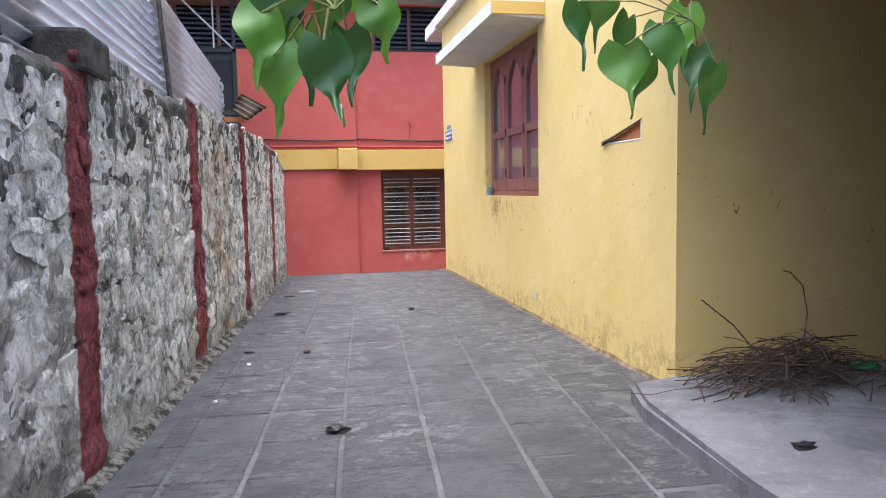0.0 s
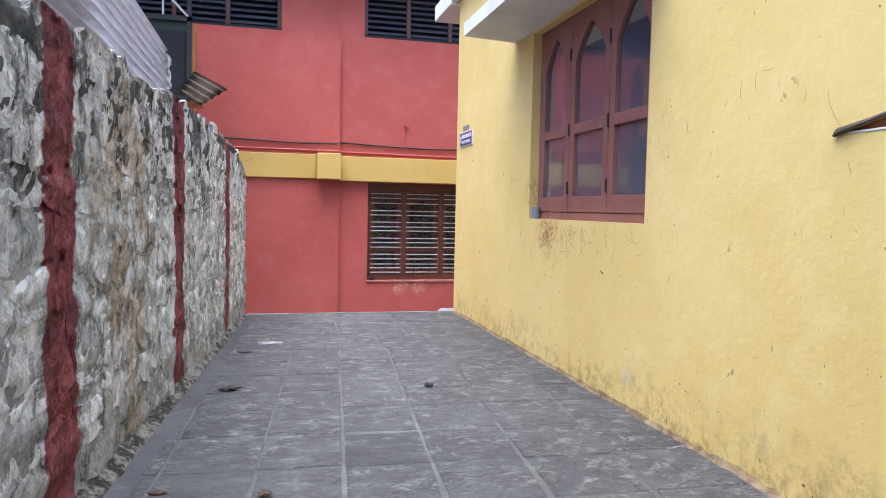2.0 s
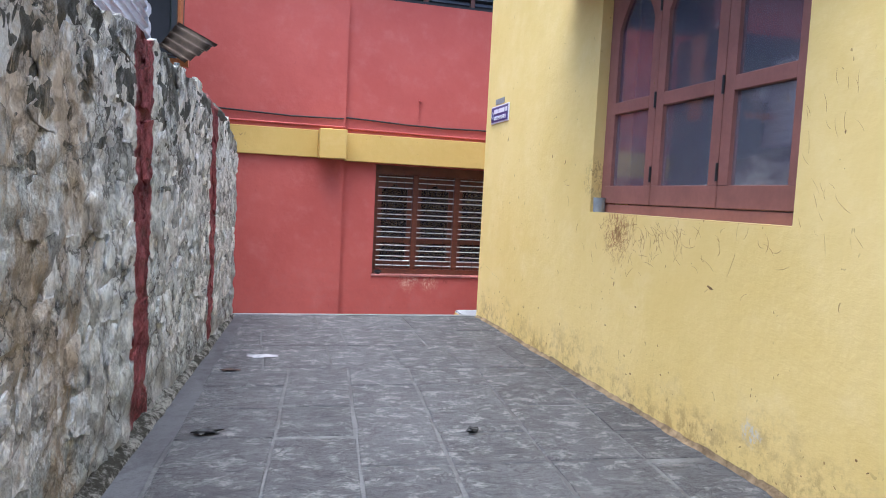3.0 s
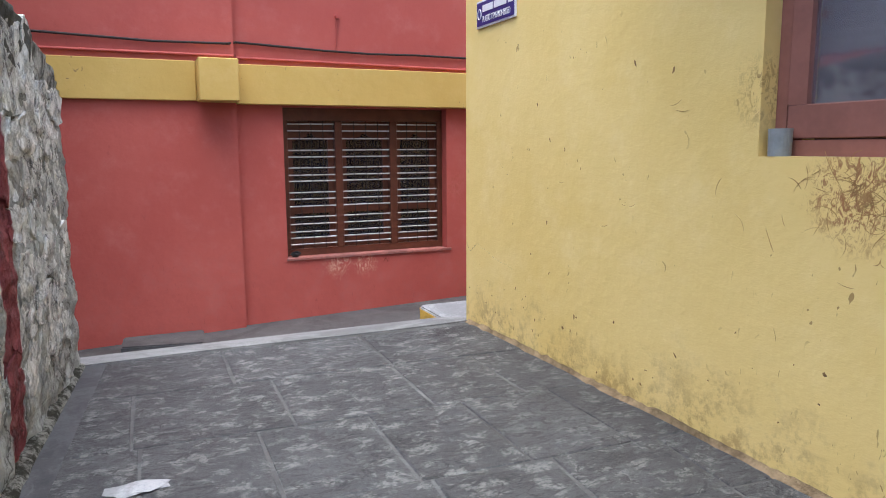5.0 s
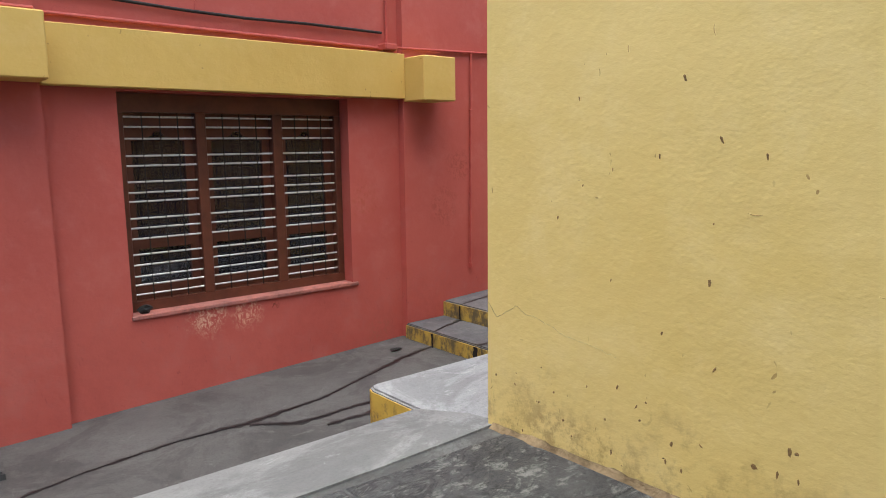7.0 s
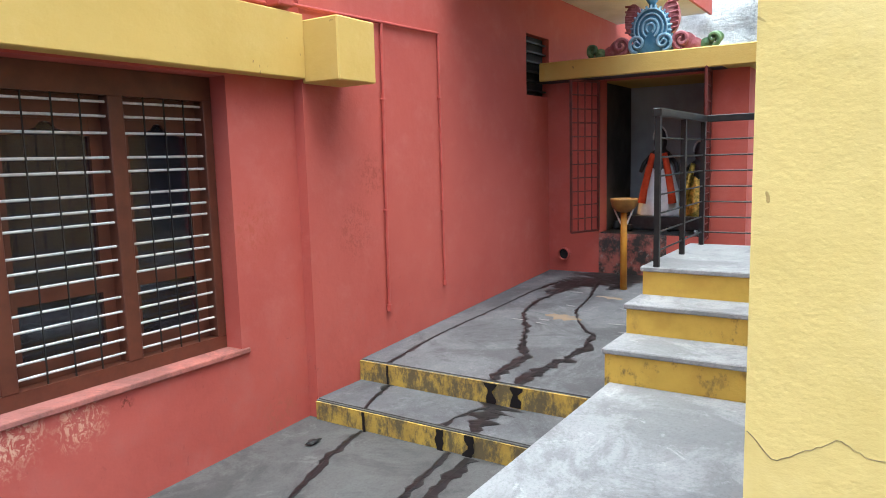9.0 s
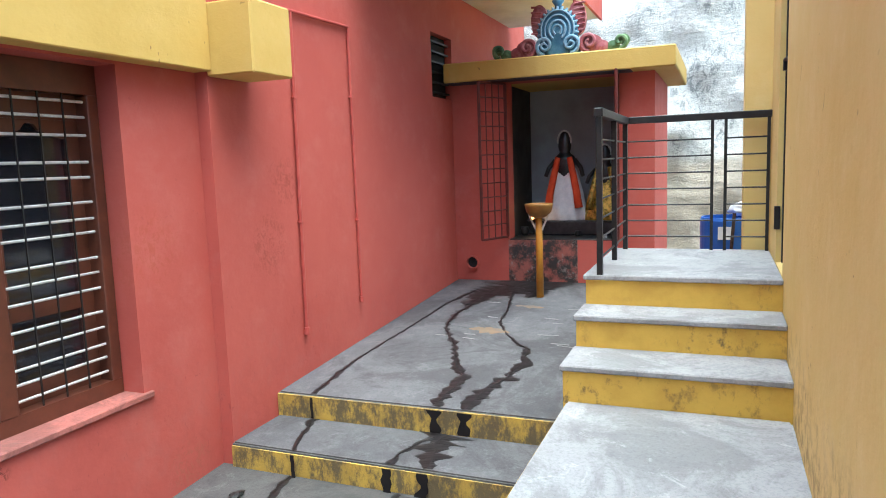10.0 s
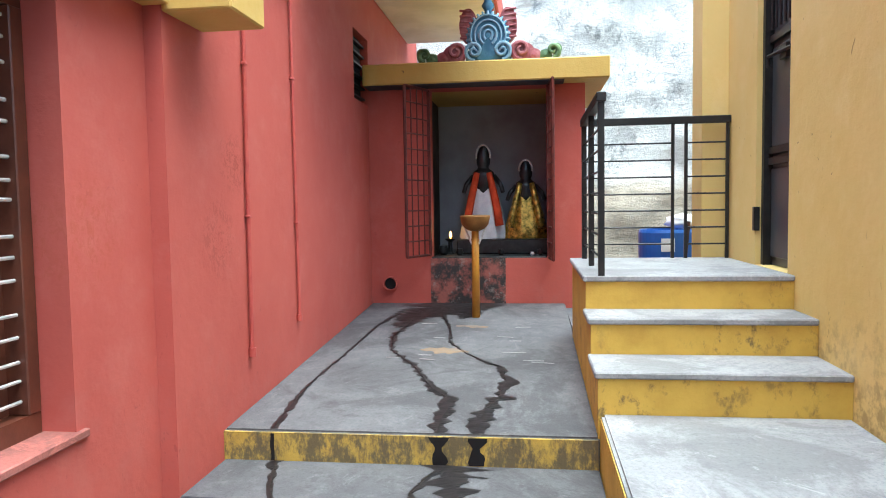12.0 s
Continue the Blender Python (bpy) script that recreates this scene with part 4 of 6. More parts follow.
# cables and painted conduits on the red house
cab = thing("black_cable", (1.5, RP - 0.02, 2.1), "sagging black cable clipped along the red wall", "cable")
part("cable", tube([(x, RP - 0.02 if x < 1.1 else RY - 0.02, z) for x, z in ((-3, 2.2), (-0.45, 2.145), (0.4, 2.115), (1.05, 2.125), (1.13, 2.15), (1.4, 2.14), (1.95, 2.115), (2.45, 2.105), (2.95, 2.115), (3.63, 2.11))], 0.011), M_CABLE, cab)
con = thing("wall_conduit", (2, RY, 2.0), "red painted conduit pipes run along the wall", "pipe")
part("pipe", tube([(-3, RP - 0.015, 2.02), (1.095, RP - 0.015, 2.015), (1.125, RY - 0.015, 2.01), (3.76, RY - 0.015, 1.985)], 0.013), M_CONDUIT, con)
part("pipe", tube([(3.68, RY - 0.02, 4.5), (3.68, RY - 0.02, 2.0)], 0.012), M_CONDUIT, con)
part("pipe", tube([(3.7, RP - 0.015, 1.99), (5.255, RP - 0.015, 2.03)], 0.011), M_CONDUIT, con)
part("pipe", tube([(4.56, RP - 0.015, 2.012), (4.545, RP - 0.015, 1.0), (4.54, RP - 0.015, 0.06)], 0.011), M_CONDUIT, con)
part("pipe", tube([(5.255, RP - 0.015, 2.03), (5.262, RP - 0.015, 1.0), (5.27, RP - 0.015, 0.12)], 0.0095), M_CONDUIT, con)
part("pipe_end", tube([(4.54, RP - 0.015, 0.1), (4.54, RP - 0.015, 0.055)], 0.019, 10), M_CONDUIT, con)
part("pipe_end", tube([(5.27, RP - 0.015, 0.155), (5.27, RP - 0.015, 0.115)], 0.017, 10), M_CONDUIT, con)
for x, z in ((4.552, 1.5), (4.543, 0.75), (5.258, 1.55), (5.265, 0.7)):
    part("clip", box(x - 0.016, x + 0.016, RP - 0.028, RP - 0.001, z, z + 0.014, 0.003), M_CONDUIT, con)
part("junction", box(3.6, 3.72, RP - 0.05, RP + 0.08, 1.965, 2.02, 0.01), M_CONDUIT, con)
hook = thing("wall_hook", (2.11, RY, 2.45), "small red painted pipe stub and hook on the wall", "hook")
part("stub", tube([(2.11, RY, 2.45), (2.11, RY - 0.05, 2.45)], 0.022), M_CONDUIT, hook)
part("wire", tube([(2.11, RY - 0.01, 2.43), (2.105, RY - 0.012, 2.3), (2.09, RY - 0.01, 2.13)], 0.005), M_CONDUIT, hook)

# ---- steps, landing and shrine platform ----
LAND = -0.11
land = prism([(2.233, YN), (4.24, YN), (4.24, 11.885), (2.29, 11.89), (2.25, 11.875), (2.233, 11.83)], -0.9, LAND, 0.012)
structure("landing", land, M_CEMENT, "pale cement landing at the foot of the steps", "landing")
lf = structure("landing_face", prism([(2.228, 11.482), (2.233, 11.482), (2.233, 11.83), (2.25, 11.876), (2.29, 11.891), (4.24, 11.886), (4.24, 11.89), (2.287, 11.896), (2.246, 11.88), (2.228, 11.832)], -0.9, LAND - 0.02), M_RISER, "ochre painted side of the landing", "landing")
step = thing("steps", (4.8, 11.3, LAND), "three pale cement steps with ochre painted risers", "steps")
NOSE = ((4.22, 0.075), (4.58, 0.248), (4.885, 0.42))
lowz = LAND
for k, (x, z) in enumerate(NOSE):
    x1 = NOSE[k + 1][0] + 0.02 if k < 2 else 6.118
    part("riser", box(x + 0.012, x + 0.03, YN + 0.001, 11.90, lowz - (0.3 if k == 0 else 0.0), z - 0.028), M_RISER, step, "ochre painted riser")
    part("tread", box(x, x1, YN + 0.001, 11.915, z - 0.03, z, 0.006), M_CEMENT, step)
    part("block", box(x + 0.03, x1, YN + 0.002, 11.898, -0.9, z - 0.03), M_RISER, step, "ochre painted side")
    lowz = z

first = thing("low_step", (3.9, 12.8, -0.5), "grey cement step with a blackened ochre edge", "step")
part("tread", prism([(3.77, 11.895), (4.23, 11.895), (4.23, 13.585), (3.79, 13.585)], -0.9, -0.35, 0.008), M_CEMENTDARK, first)
part("riser", prism([(3.76, 11.9), (3.768, 11.9), (3.788, 13.583), (3.778, 13.583)], -0.8, -0.366), M_RISERDARK, first, "blackened ochre painted riser")
plat = structure("platform", prism([(4.225, 11.893), (10.2, 11.893), (10.2, 13.585), (4.225, 13.585)], -0.9, lambda x, y: -0.212 + 0.05 * (x - 4.225), 0.008), M_CEMENTDARK, "grey cement platform in front of the shrine", "platform")
structure("platform_edge", box(4.212, 4.2245, 11.9, 13.583, -0.352, -0.2205), M_RISERDARK, "blackened ochre painted platform edge", "platform")
structure("yard", prism([(6.12, 9.2), (10.2, 9.2), (10.2, 11.888), (6.12, 11.888)], -0.9, -0.1), M_CEMENTDARK, "grey cement yard behind the steps", "yard")

# railing of the top landing
rail = thing("steel_railing", (5.4, 11.78, 0.405), "black painted steel railing round the top landing", "railing")
ZR = 0.42
part("top_rail", box(4.875, 6.085, 11.795, 11.845, 1.312, 1.36, 0.004), M_DARKMETAL, rail)
part("top_rail", box(6.04, 6.085, YN + 0.003, 11.793, 1.312, 1.36, 0.004), M_DARKMETAL, rail)
for x, y in ((4.905, 11.82), (5.5, 11.82), (6.06, 11.82)):
    part("post", box(x - 0.016, x + 0.016, y - 0.016, y + 0.016, ZR, 1.315), M_DARKMETAL, rail)
for y in (11.24, 11.155, 10.89):
    part("post", box(6.05, 6.07, y - 0.01, y + 0.01, ZR, 1.315), M_DARKMETAL, rail)
for k in range(7):
    z = 0.515 + 0.112 * k
    part("bar", tube([(4.905, 11.82, z), (6.06, 11.82, z)], 0.006, 6), M_DARKMETAL, rail)
    part("bar", tube([(6.06, 11.815, z), (6.06, 11.24, z)], 0.006, 6), M_DARKMETAL, rail)
    part("bar", tube([(6.06, 11.155, z), (6.06, 10.89, z)], 0.006, 6), M_DARKMETAL, rail)

# ---- shrine ----
SX = 7.28
LEDGE, PEDESTAL = 0.345, 0.48
shr = thing("shrine", (7.9, 12.6, -0.08), "red painted wayside shrine with a sooty niche and ochre canopy", "shrine")
bm = holed_wall("x", SX, SX + 0.2, 11.72, 13.585, -0.3, 1.83, ((12.04, 13.05, 0.335, 1.805),))
part("front_wall", bm, M_RED, shr)
part("side_wall", box(SX + 0.2, 8.8, 11.72, 11.88, -0.3, 1.83), M_RED, shr)
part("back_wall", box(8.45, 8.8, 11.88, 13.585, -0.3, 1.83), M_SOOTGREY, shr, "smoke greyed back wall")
part("niche_side", box(SX + 0.2, 8.45, 13.12, 13.585, -0.3, 1.83), M_NEARBLACK, shr, "soot black side wall")
part("niche_side", box(SX + 0.2, 8.45, 11.88, 11.95, -0.3, 1.83), M_NEARBLACK, shr)
part("niche_floor", box(SX + 0.003, 8.45, 12.045, 13.045, 0.25, LEDGE, 0.006), M_IDOL, shr, "oily black ledge")
part("pedestal", box(7.62, 8.4, 12.0, 12.86, LEDGE, PEDESTAL, 0.012), M_IDOL, shr, "oily black stone pedestal")
part("canopy", box(7.05, 8.9, 11.535, 13.58, 1.81, 1.985, 0.01), M_CANOPY, shr, "ochre painted canopy slab")
# Thin near-black sheet laid over the canopy's underside.
part("dark_soffit", box(7.058, SX - 0.001, 11.9, 13.57, 1.8045, 1.8095), M_NEARBLACK, shr, "thin near-black sheet under the canopy")
part("soot_patch", box(SX - 0.008, SX - 0.0005, 12.40, 13.055, -0.08, 0.335), M_SOOTPATCH, shr, "blackened tiles below the ledge")
bm = bmesh.new()
n = 20
rings = [[bm.verts.new((x, 13.415 + r * math.cos(2 * math.pi * k / n), 0.115 + r * math.sin(2 * math.pi * k / n))) for k in range(n)] for x, r in ((SX - 0.001, 0.064), (SX - 0.045, 0.064), (SX - 0.045, 0.054), (SX - 0.004, 0.052))]
for a, b in zip(rings, rings[1:]):
    for k in range(n):
        bm.faces.new((a[k], a[(k + 1) % n], b[(k + 1) % n], b[k]))
part("pipe", bm, M_RED, shr, "stub of a drain pipe")
# Near-black disc stands in for the shade inside the pipe.
part("pipe_mouth", tube([(SX - 0.002, 13.415, 0.115), (SX - 0.006, 13.415, 0.115)], 0.053, 16), M_DARK, shr)


def gate_leaf(hinge, free, z0, z1, cols, rows):
    g = part("gate_leaf", box(hinge[0] - 0.012, hinge[0] + 0.012, hinge[1] - 0.012, hinge[1] + 0.012, z0, z1), M_GATE, shr, "red steel grille gate standing open")
    h, f = Vector((*hinge, 0)), Vector((*free, 0))
    part("stile", tube([(f.x, f.y, z0), (f.x, f.y, z1)], 0.014, 6), M_GATE, g)
    for z in (z0, z1):
        part("rail", tube([(h.x, h.y, z), (f.x, f.y, z)], 0.012, 6), M_GATE, g)
    for k in range(1, cols):
        p = h.lerp(f, k / cols)
        part("bar", tube([(p.x, p.y, z0), (p.x, p.y, z1)], 0.006, 6), M_GATE, g)
    for k in range(1, rows):
        z = z0 + (z1 - z0) * k / rows
        part("bar", tube([(h.x, h.y, z), (f.x, f.y, z)], 0.006, 6), M_GATE, g)


gate_leaf((7.25, 13.05), (6.93, 13.2), 0.37, 1.785, 4, 11)
gate_leaf((7.25, 12.03), (6.93, 12.0), 0.34, 1.80, 4, 11)

# roof slab of the red house over the shrine
# The slab's unseen near end is lengthened to shade niche and wall.
structure("ceiling", box(5.3, 9.3, 12.5, 13.58, 2.66, 2.78, 0.01), M_SOFFIT, "stained white soffit of the overhanging slab", "ceiling")
structure("trim", box(5.3, 9.3, 12.47, 12.499, 2.64, 3.0), M_RED, "red painted edge of the overhanging slab", "trim")
pole = thing("thin_pole", (7.9, 12.52, 1.985), "thin pink painted pole between canopy and slab", "pole")
part("pole", tube([(7.9, 12.52, 1.985), (7.9, 12.52, 2.66)], 0.016), M_PINK, pole)

# carved rock face that closes the yard
bm = bmesh.new()
ny, nz = 70, 70
grid = [[None] * (nz + 1) for _ in range(ny + 1)]
for i in range(ny + 1):
    for j in range(nz + 1):
        y, z = 8.6 + 5.4 * i / ny, -0.5 + 8 * j / nz
        d = 0.22 * noise.fractal(Vector((y * 0.9, z * 0.9, 3)), 0.8, 2.1, 6) + 0.12 * z
        grid[i][j] = bm.verts.new((9.75 + d, y, z))
for i in range(ny):
    for j in range(nz):
        bm.faces.new((grid[i][j], grid[i + 1][j], grid[i + 1][j + 1], grid[i][j + 1]))
structure("rock_face", bm, M_ROCK, "pale rough granite rock face behind the yard", "rock", True)

# plain walls that close the place out of view
structure("wall_close_west", box(-9.3, -9, -7, 14, -1, 4.5), M_WHITE, "plain whitewashed wall", "wall")
# Unseen wall, added to block skylight from the yellow south wall.
structure("wall_shade_alley", box(1.95, 7.4, 1.95, 2.2, -1, 5.2), M_CEMENTDARK, "unseen cement wall added to shade the side passage", "wall")
structure("wall_close_south", box(-9, 7.4, -7.3, -7, -1, 4.5), M_WHITE, "plain whitewashed wall", "wall")
structure("wall_close_east", box(6.6, 6.9, -7, 4.5, -1, 4.5), M_YELLOW, "plain yellow wall", "wall")
# Added out of view to keep light off the south wall and slab.
structure("shade_roof", box(1.6, 6.9, -7, 4.27, 2.62, 2.78), M_CHAJJA, "unseen concrete slab added overhead to shade the raised slab", "roof")
# ---- rubble wall ----
WALL_END = 10.86


def coping(y):
    """Height of the wall's broken top."""
    if y < 3.86:
        return 1.745 + 0.04 * math.sin(2.1 * y)
    if y > 9.6:
        return 1.81 - 0.24 * max(0.0, (y - 9.9) / 0.95) ** 1.6
    return 1.875 + 0.02 * math.sin(3.3 * y) - 0.012 * max(0.0, y - 7)


def lean(y, z):
    return wall_x(y) - (0.04 + 0.008 * z) * min(1.0, max(0.0, (10.7 - y) / 4))


bm = bmesh.new()
nu, nv = 620, 70
front = []
for i in range(nu + 1):
    y = -6 + (WALL_END - 0.02 + 6) * i / nu
    col = []
    for j in range(nv + 1):
        z = -0.05 + (coping(y) + 0.03) * j / nv
        d = 0.02 * noise.fractal(Vector((y * 5, z * 6, 1)), 0.65, 2.1, 6)
        edge = 0.05 * max(0, j - nv + 2) / 2
        col.append(bm.verts.new((lean(y, z) - 0.026 + d - edge, y, z + 0.3 * d)))
    back = [bm.verts.new((lean(y, 1) - 0.42, y, coping(y) - 0.03)), bm.verts.new((lean(y, 1) - 0.42, y, -0.05))]
    front.append(col + back)
for a, b in zip(front, front[1:]):
    for k in range(len(a) - 1):
        bm.faces.new((a[k], a[k + 1], b[k + 1], b[k]))
bm.faces.new(front[0])
bm.faces.new(front[-1][::-1])
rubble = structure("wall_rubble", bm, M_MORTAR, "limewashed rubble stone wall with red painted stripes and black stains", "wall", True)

# crumbled plaster and dirt along the foot of the yellow house
bm = bmesh.new()
prev = None
for i in range(200):
    y = 4.3 + (10.84 - 4.3) * i / 199
    w = max(0.006, 0.018 + 0.03 * noise.noise(Vector((y * 2.1, 3, 9))) + 0.02 * noise.noise(Vector((y * 11, 1, 9))))
    h = max(0.006, 0.014 + 0.02 * noise.noise(Vector((y * 3.2, 6, 2))) + 0.014 * noise.noise(Vector((y * 17, 2, 2))))
    cur = [bm.verts.new(p) for p in ((YX - 0.001, y, h + 0.01), (YX - 0.35 * w, y, h * 0.8), (YX - w, y, -0.004))]
    if prev:
        for q in range(2):
            bm.faces.new((prev[q], prev[q + 1], cur[q + 1], cur[q]))
    prev = cur
mesh_thing("dirt_strip", bm, M_EDGEDIRT, "crumbled brown plaster and dirt along the wall foot", "dirt", True, kind="stuff")

cap = thing("concrete_block", (lean(4.05, 1.9) - 0.2, 4.05, 1.78), "blackened concrete block on the rubble wall", "block")
part("block", box(lean(4.05, 1.8) - 0.38, lean(4.05, 1.8) + 0.0, 3.86, 4.27, 1.74, 1.925, 0.02, None, 2), M_CAPSTONE, cap)

# soil and rubbish washed against the foot of the wall
bm = bmesh.new()
prev = None
for i in range(260):
    y = 0.5 + (WALL_END - 0.5) * i / 259
    w = 0.012 + 0.014 * noise.noise(Vector((y * 2.3, 0, 4))) + 0.014 * noise.noise(Vector((y * 9, 1, 4)))
    h = max(0.006, 0.022 + 0.02 * noise.noise(Vector((y * 3, 5, 1))) + 0.02 * noise.noise(Vector((y * 13, 2, 1))))
    x = wall_x(y)
    cur = [bm.verts.new(p) for p in ((x - 0.08, y, h + 0.03), (x - 0.03, y, h), (x - 0.012 + 0.5 * w, y, h * 0.5), (x - 0.01 + max(0.012, w), y, -0.004))]
    if prev:
        for q in range(3):
            bm.faces.new((prev[q], prev[q + 1], cur[q + 1], cur[q]))
    prev = cur
mesh_thing("soil_strip", bm, M_FOOT, "dark soil and moss washed along the foot of the wall", "soil", True, kind="stuff")

# ---- corrugated tin fence above the wall ----
def corrugated(y0, y1, z0, z1, x_low, x_top, pitch=0.088, depth=0.03, sag=0.0):
    bm = bmesh.new()
    n = int((z1 - z0) / pitch * 8)
    m = 10
    grid = []
    for i in range(m + 1):
        y = y0 + (y1 - y0) * i / m
        row = []
        for j in range(n + 1):
            f = j / n
            z = z0 + (z1 - z0) * f + sag * math.sin(math.pi * i / m)
            row.append(bm.verts.new((x_low + (x_top - x_low) * f + depth * math.sin(2 * math.pi * (z1 - z0) * f / pitch), y, z)))
        grid.append(row)
    for a, b in zip(grid, grid[1:]):
        for k in range(n):
            bm.faces.new((a[k], a[k + 1], b[k + 1], b[k]))
    bmesh.ops.solidify(bm, geom=bm.faces[:], thickness=0.002)
    return bm


tin = thing("tin_fence", (-1.0, 7, 1.85), "corrugated galvanised tin sheets fixed above the rubble wall", "fence")
part("sheet", corrugated(-2.0, 4.1, 1.78, 3.3, -1.08, -1.22), M_TIN, tin, smooth=True)
part("sheet", corrugated(3.3, 7.6, 1.78, 3.1, -1.02, -1.16), M_TIN, tin, smooth=True)
part("sheet", corrugated(6.4, 11.0, 1.9, 2.86, -0.93, -1.0), M_TIN, tin, smooth=True)
part("pole", tube([(-0.875, 6.35, 1.8), (-0.97, 6.3, 3.3)], 0.018), M_CAPSTONE, tin, "weathered pole")
part("pole", tube([(-0.96, 3.35, 1.78), (-1.12, 3.35, 3.3)], 0.025), M_CAPSTONE, tin)
bag = thing("white_plastic_sheet", (-0.96, 11.1, 2.4), "white plastic sheet hanging at the end of the tin", "sheet")
bm = bmesh.new()
g = []
for i in range(9):
    row = []
    for j in range(9):
        row.append(bm.verts.new((-0.98 + 0.025 * math.sin(i * 1.9 + j * 0.4) + 0.01 * math.sin(j * 2.2), 10.98 + 0.03 * i + 0.02 * math.sin(j), 2.42 + 0.045 * j)))
    g.append(row)
for a, b in zip(g, g[1:]):
    for k in range(8):
        bm.faces.new((a[k], a[k + 1], b[k + 1], b[k]))
bmesh.ops.solidify(bm, geom=bm.faces[:], thickness=0.004)
part("sheet", bm, M_CLOTHWHITE, bag, smooth=True)

awn = thing("small_awning", (-0.65, 10.8, 2.2), "small brown corrugated sheet awning on a bracket", "awning")
bm = bmesh.new()
g = []
A, B, C, D = Vector((-0.86, 10.98, 2.38)), Vector((-0.70, 10.98, 2.60)), Vector((-0.34, 10.62, 2.37)), Vector((-0.60, 10.62, 2.19))
for i in range(5):
    row = []
    for j in range(41):
        u, v = i / 4, j / 40
        p = A.lerp(D, u).lerp(B.lerp(C, u), v)
        row.append(bm.verts.new(p + 0.016 * math.sin(2 * math.pi * 4 * v) * Vector((0.3, -0.75, 0.55))))
    g.append(row)
for a, b in zip(g, g[1:]):
    for k in range(40):
        bm.faces.new((a[k], a[k + 1], b[k + 1], b[k]))
bmesh.ops.solidify(bm, geom=bm.faces[:], thickness=0.006)
part("sheet", bm, M_ASBESTOS, awn, smooth=True)
part("bracket", box(-0.95, -0.6, 10.86, 10.92, 2.2, 2.26), M_BRICK, awn)
part("bracket", tube([(-0.97, 10.95, 2.3), (-0.55, 10.7, 2.26)], 0.012), M_DARKMETAL, awn)

# dark booth with a pipe frame beyond the tin
booth = thing("dark_booth", (-1.4, 12.3, -0.6), "dark green metal booth with a pipe frame beside the lane", "booth")
part("booth_wall", box(-2.4, -0.83, 12.05, 12.7, -0.7, 3.38, 0.01), M_BOOTH, booth)
# Opening is a near-black panel on the wall, its shade put into colour.
part("opening", box(-1.2, -0.9, 12.035, 12.052, 2.5, 3.25), M_DARK, booth)
part("frame", box(-0.88, -0.83, 12.0, 12.05, -0.7, 4.2), M_DARKMETAL, booth)
part("frame", box(-2.4, -0.83, 12.0, 12.05, 3.36, 3.42), M_DARKMETAL, booth)
part("stay", tube([(-2.0, 11.6, 4.5), (-0.85, 12.02, 3.4)], 0.014), M_ROD, booth)
part("stay", tube([(-1.15, 12.02, 3.4), (-1.15, 12.02, 4.5)], 0.012), M_ROD, booth)
part("roof_sheet", box(-2.6, -0.75, 11.3, 12.8, 4.25, 4.29), M_ASBESTOS, booth)
part("brick_strip", box(-0.83, -0.8, 12.06, 12.3, 2.3, 3.36), M_BRICK, booth)

# ---- sign on the yellow wall ----
sign = thing("wall_sign", (YX, 10.45, 1.89), "dark blue enamel sign with white writing and border", "sign")
part("plate", box(YX - 0.012, YX - 0.002, 10.215, 10.695, 1.885, 2.045, 0.002), M_SIGNWHITE, sign, "white border")
part("field", box(YX - 0.016, YX - 0.0125, 10.227, 10.683, 1.897, 2.033), M_SIGNBLUE, sign, "dark blue field")


def lettering(body, size, x, y, z, material, parent, stretch=1.0):
    cu = bpy.data.curves.new("writing", "FONT")
    cu.body, cu.size, cu.extrude, cu.align_x = body, size, 0.0008, "LEFT"
    tmp = bpy.data.objects.new("tmp", cu)
    me = bpy.data.meshes.new_from_object(tmp)
    bpy.data.objects.remove(tmp)
    me.transform(Matrix.Translation((x, y, z)) @ Matrix(((0, 0, -1, 0), (-stretch, 0, 0, 0), (0, 1, 0, 0), (0, 0, 0, 1))))
    me.materials.append(material)
    ob = new("writing", me)
    ob.parent = parent
    ob.matrix_parent_inverse = Matrix.Translation(-BASE[parent.name])
    return ob


lettering("PLASTIC ITEMS PROHIBITED", 0.052, YX - 0.0175, 10.605, 1.913, M_SIGNWHITE, sign, 0.53)
for y0, w in ((10.605, 0.13), (10.46, 0.15), (10.29, 0.055)):
    part("writing_bar", box(YX - 0.0185, YX - 0.0165, y0 - w, y0, 1.972, 2.012, 0.0005), M_SIGNWHITE, sign)
bm = tube([(YX - 0.018, 10.645 + 0.022 * math.cos(a), 1.965 + 0.03 * math.sin(a)) for a in [2 * math.pi * k / 16 for k in range(17)]], 0.003, 6)
part("emblem", bm, M_SIGNWHITE, sign)
plate = thing("small_plate", (YX, 10.5, 2.06), "small tarnished grey number plate above the sign", "plate")
part("plate", box(YX - 0.008, YX - 0.002, 10.36, 10.60, 2.058, 2.11, 0.001), M_PVC, plate)

# ---- offering post, drum and yard things ----
post = thing("offering_stand", (6.7, 12.615, -0.088), "turmeric yellow post with a shallow brass coloured bowl", "stand")
PX, PY, PZ = 6.7, 12.615, -0.212 + 0.05 * (6.7 - 4.225)
part("pole", tube([(PX, PY, PZ - 0.002), (PX, PY, 0.3), (PX, PY, 0.6)], [0.032, 0.03, 0.028], 14), M_POST, post, smooth=True)
part("bowl", lathe(PX, PY, ((0.03, 0.592), (0.075, 0.61), (0.105, 0.645), (0.118, 0.70), (0.119, 0.714), (0.108, 0.716), (0.1, 0.67), (0.02, 0.64)), 28), M_BOWL, post, smooth=True)
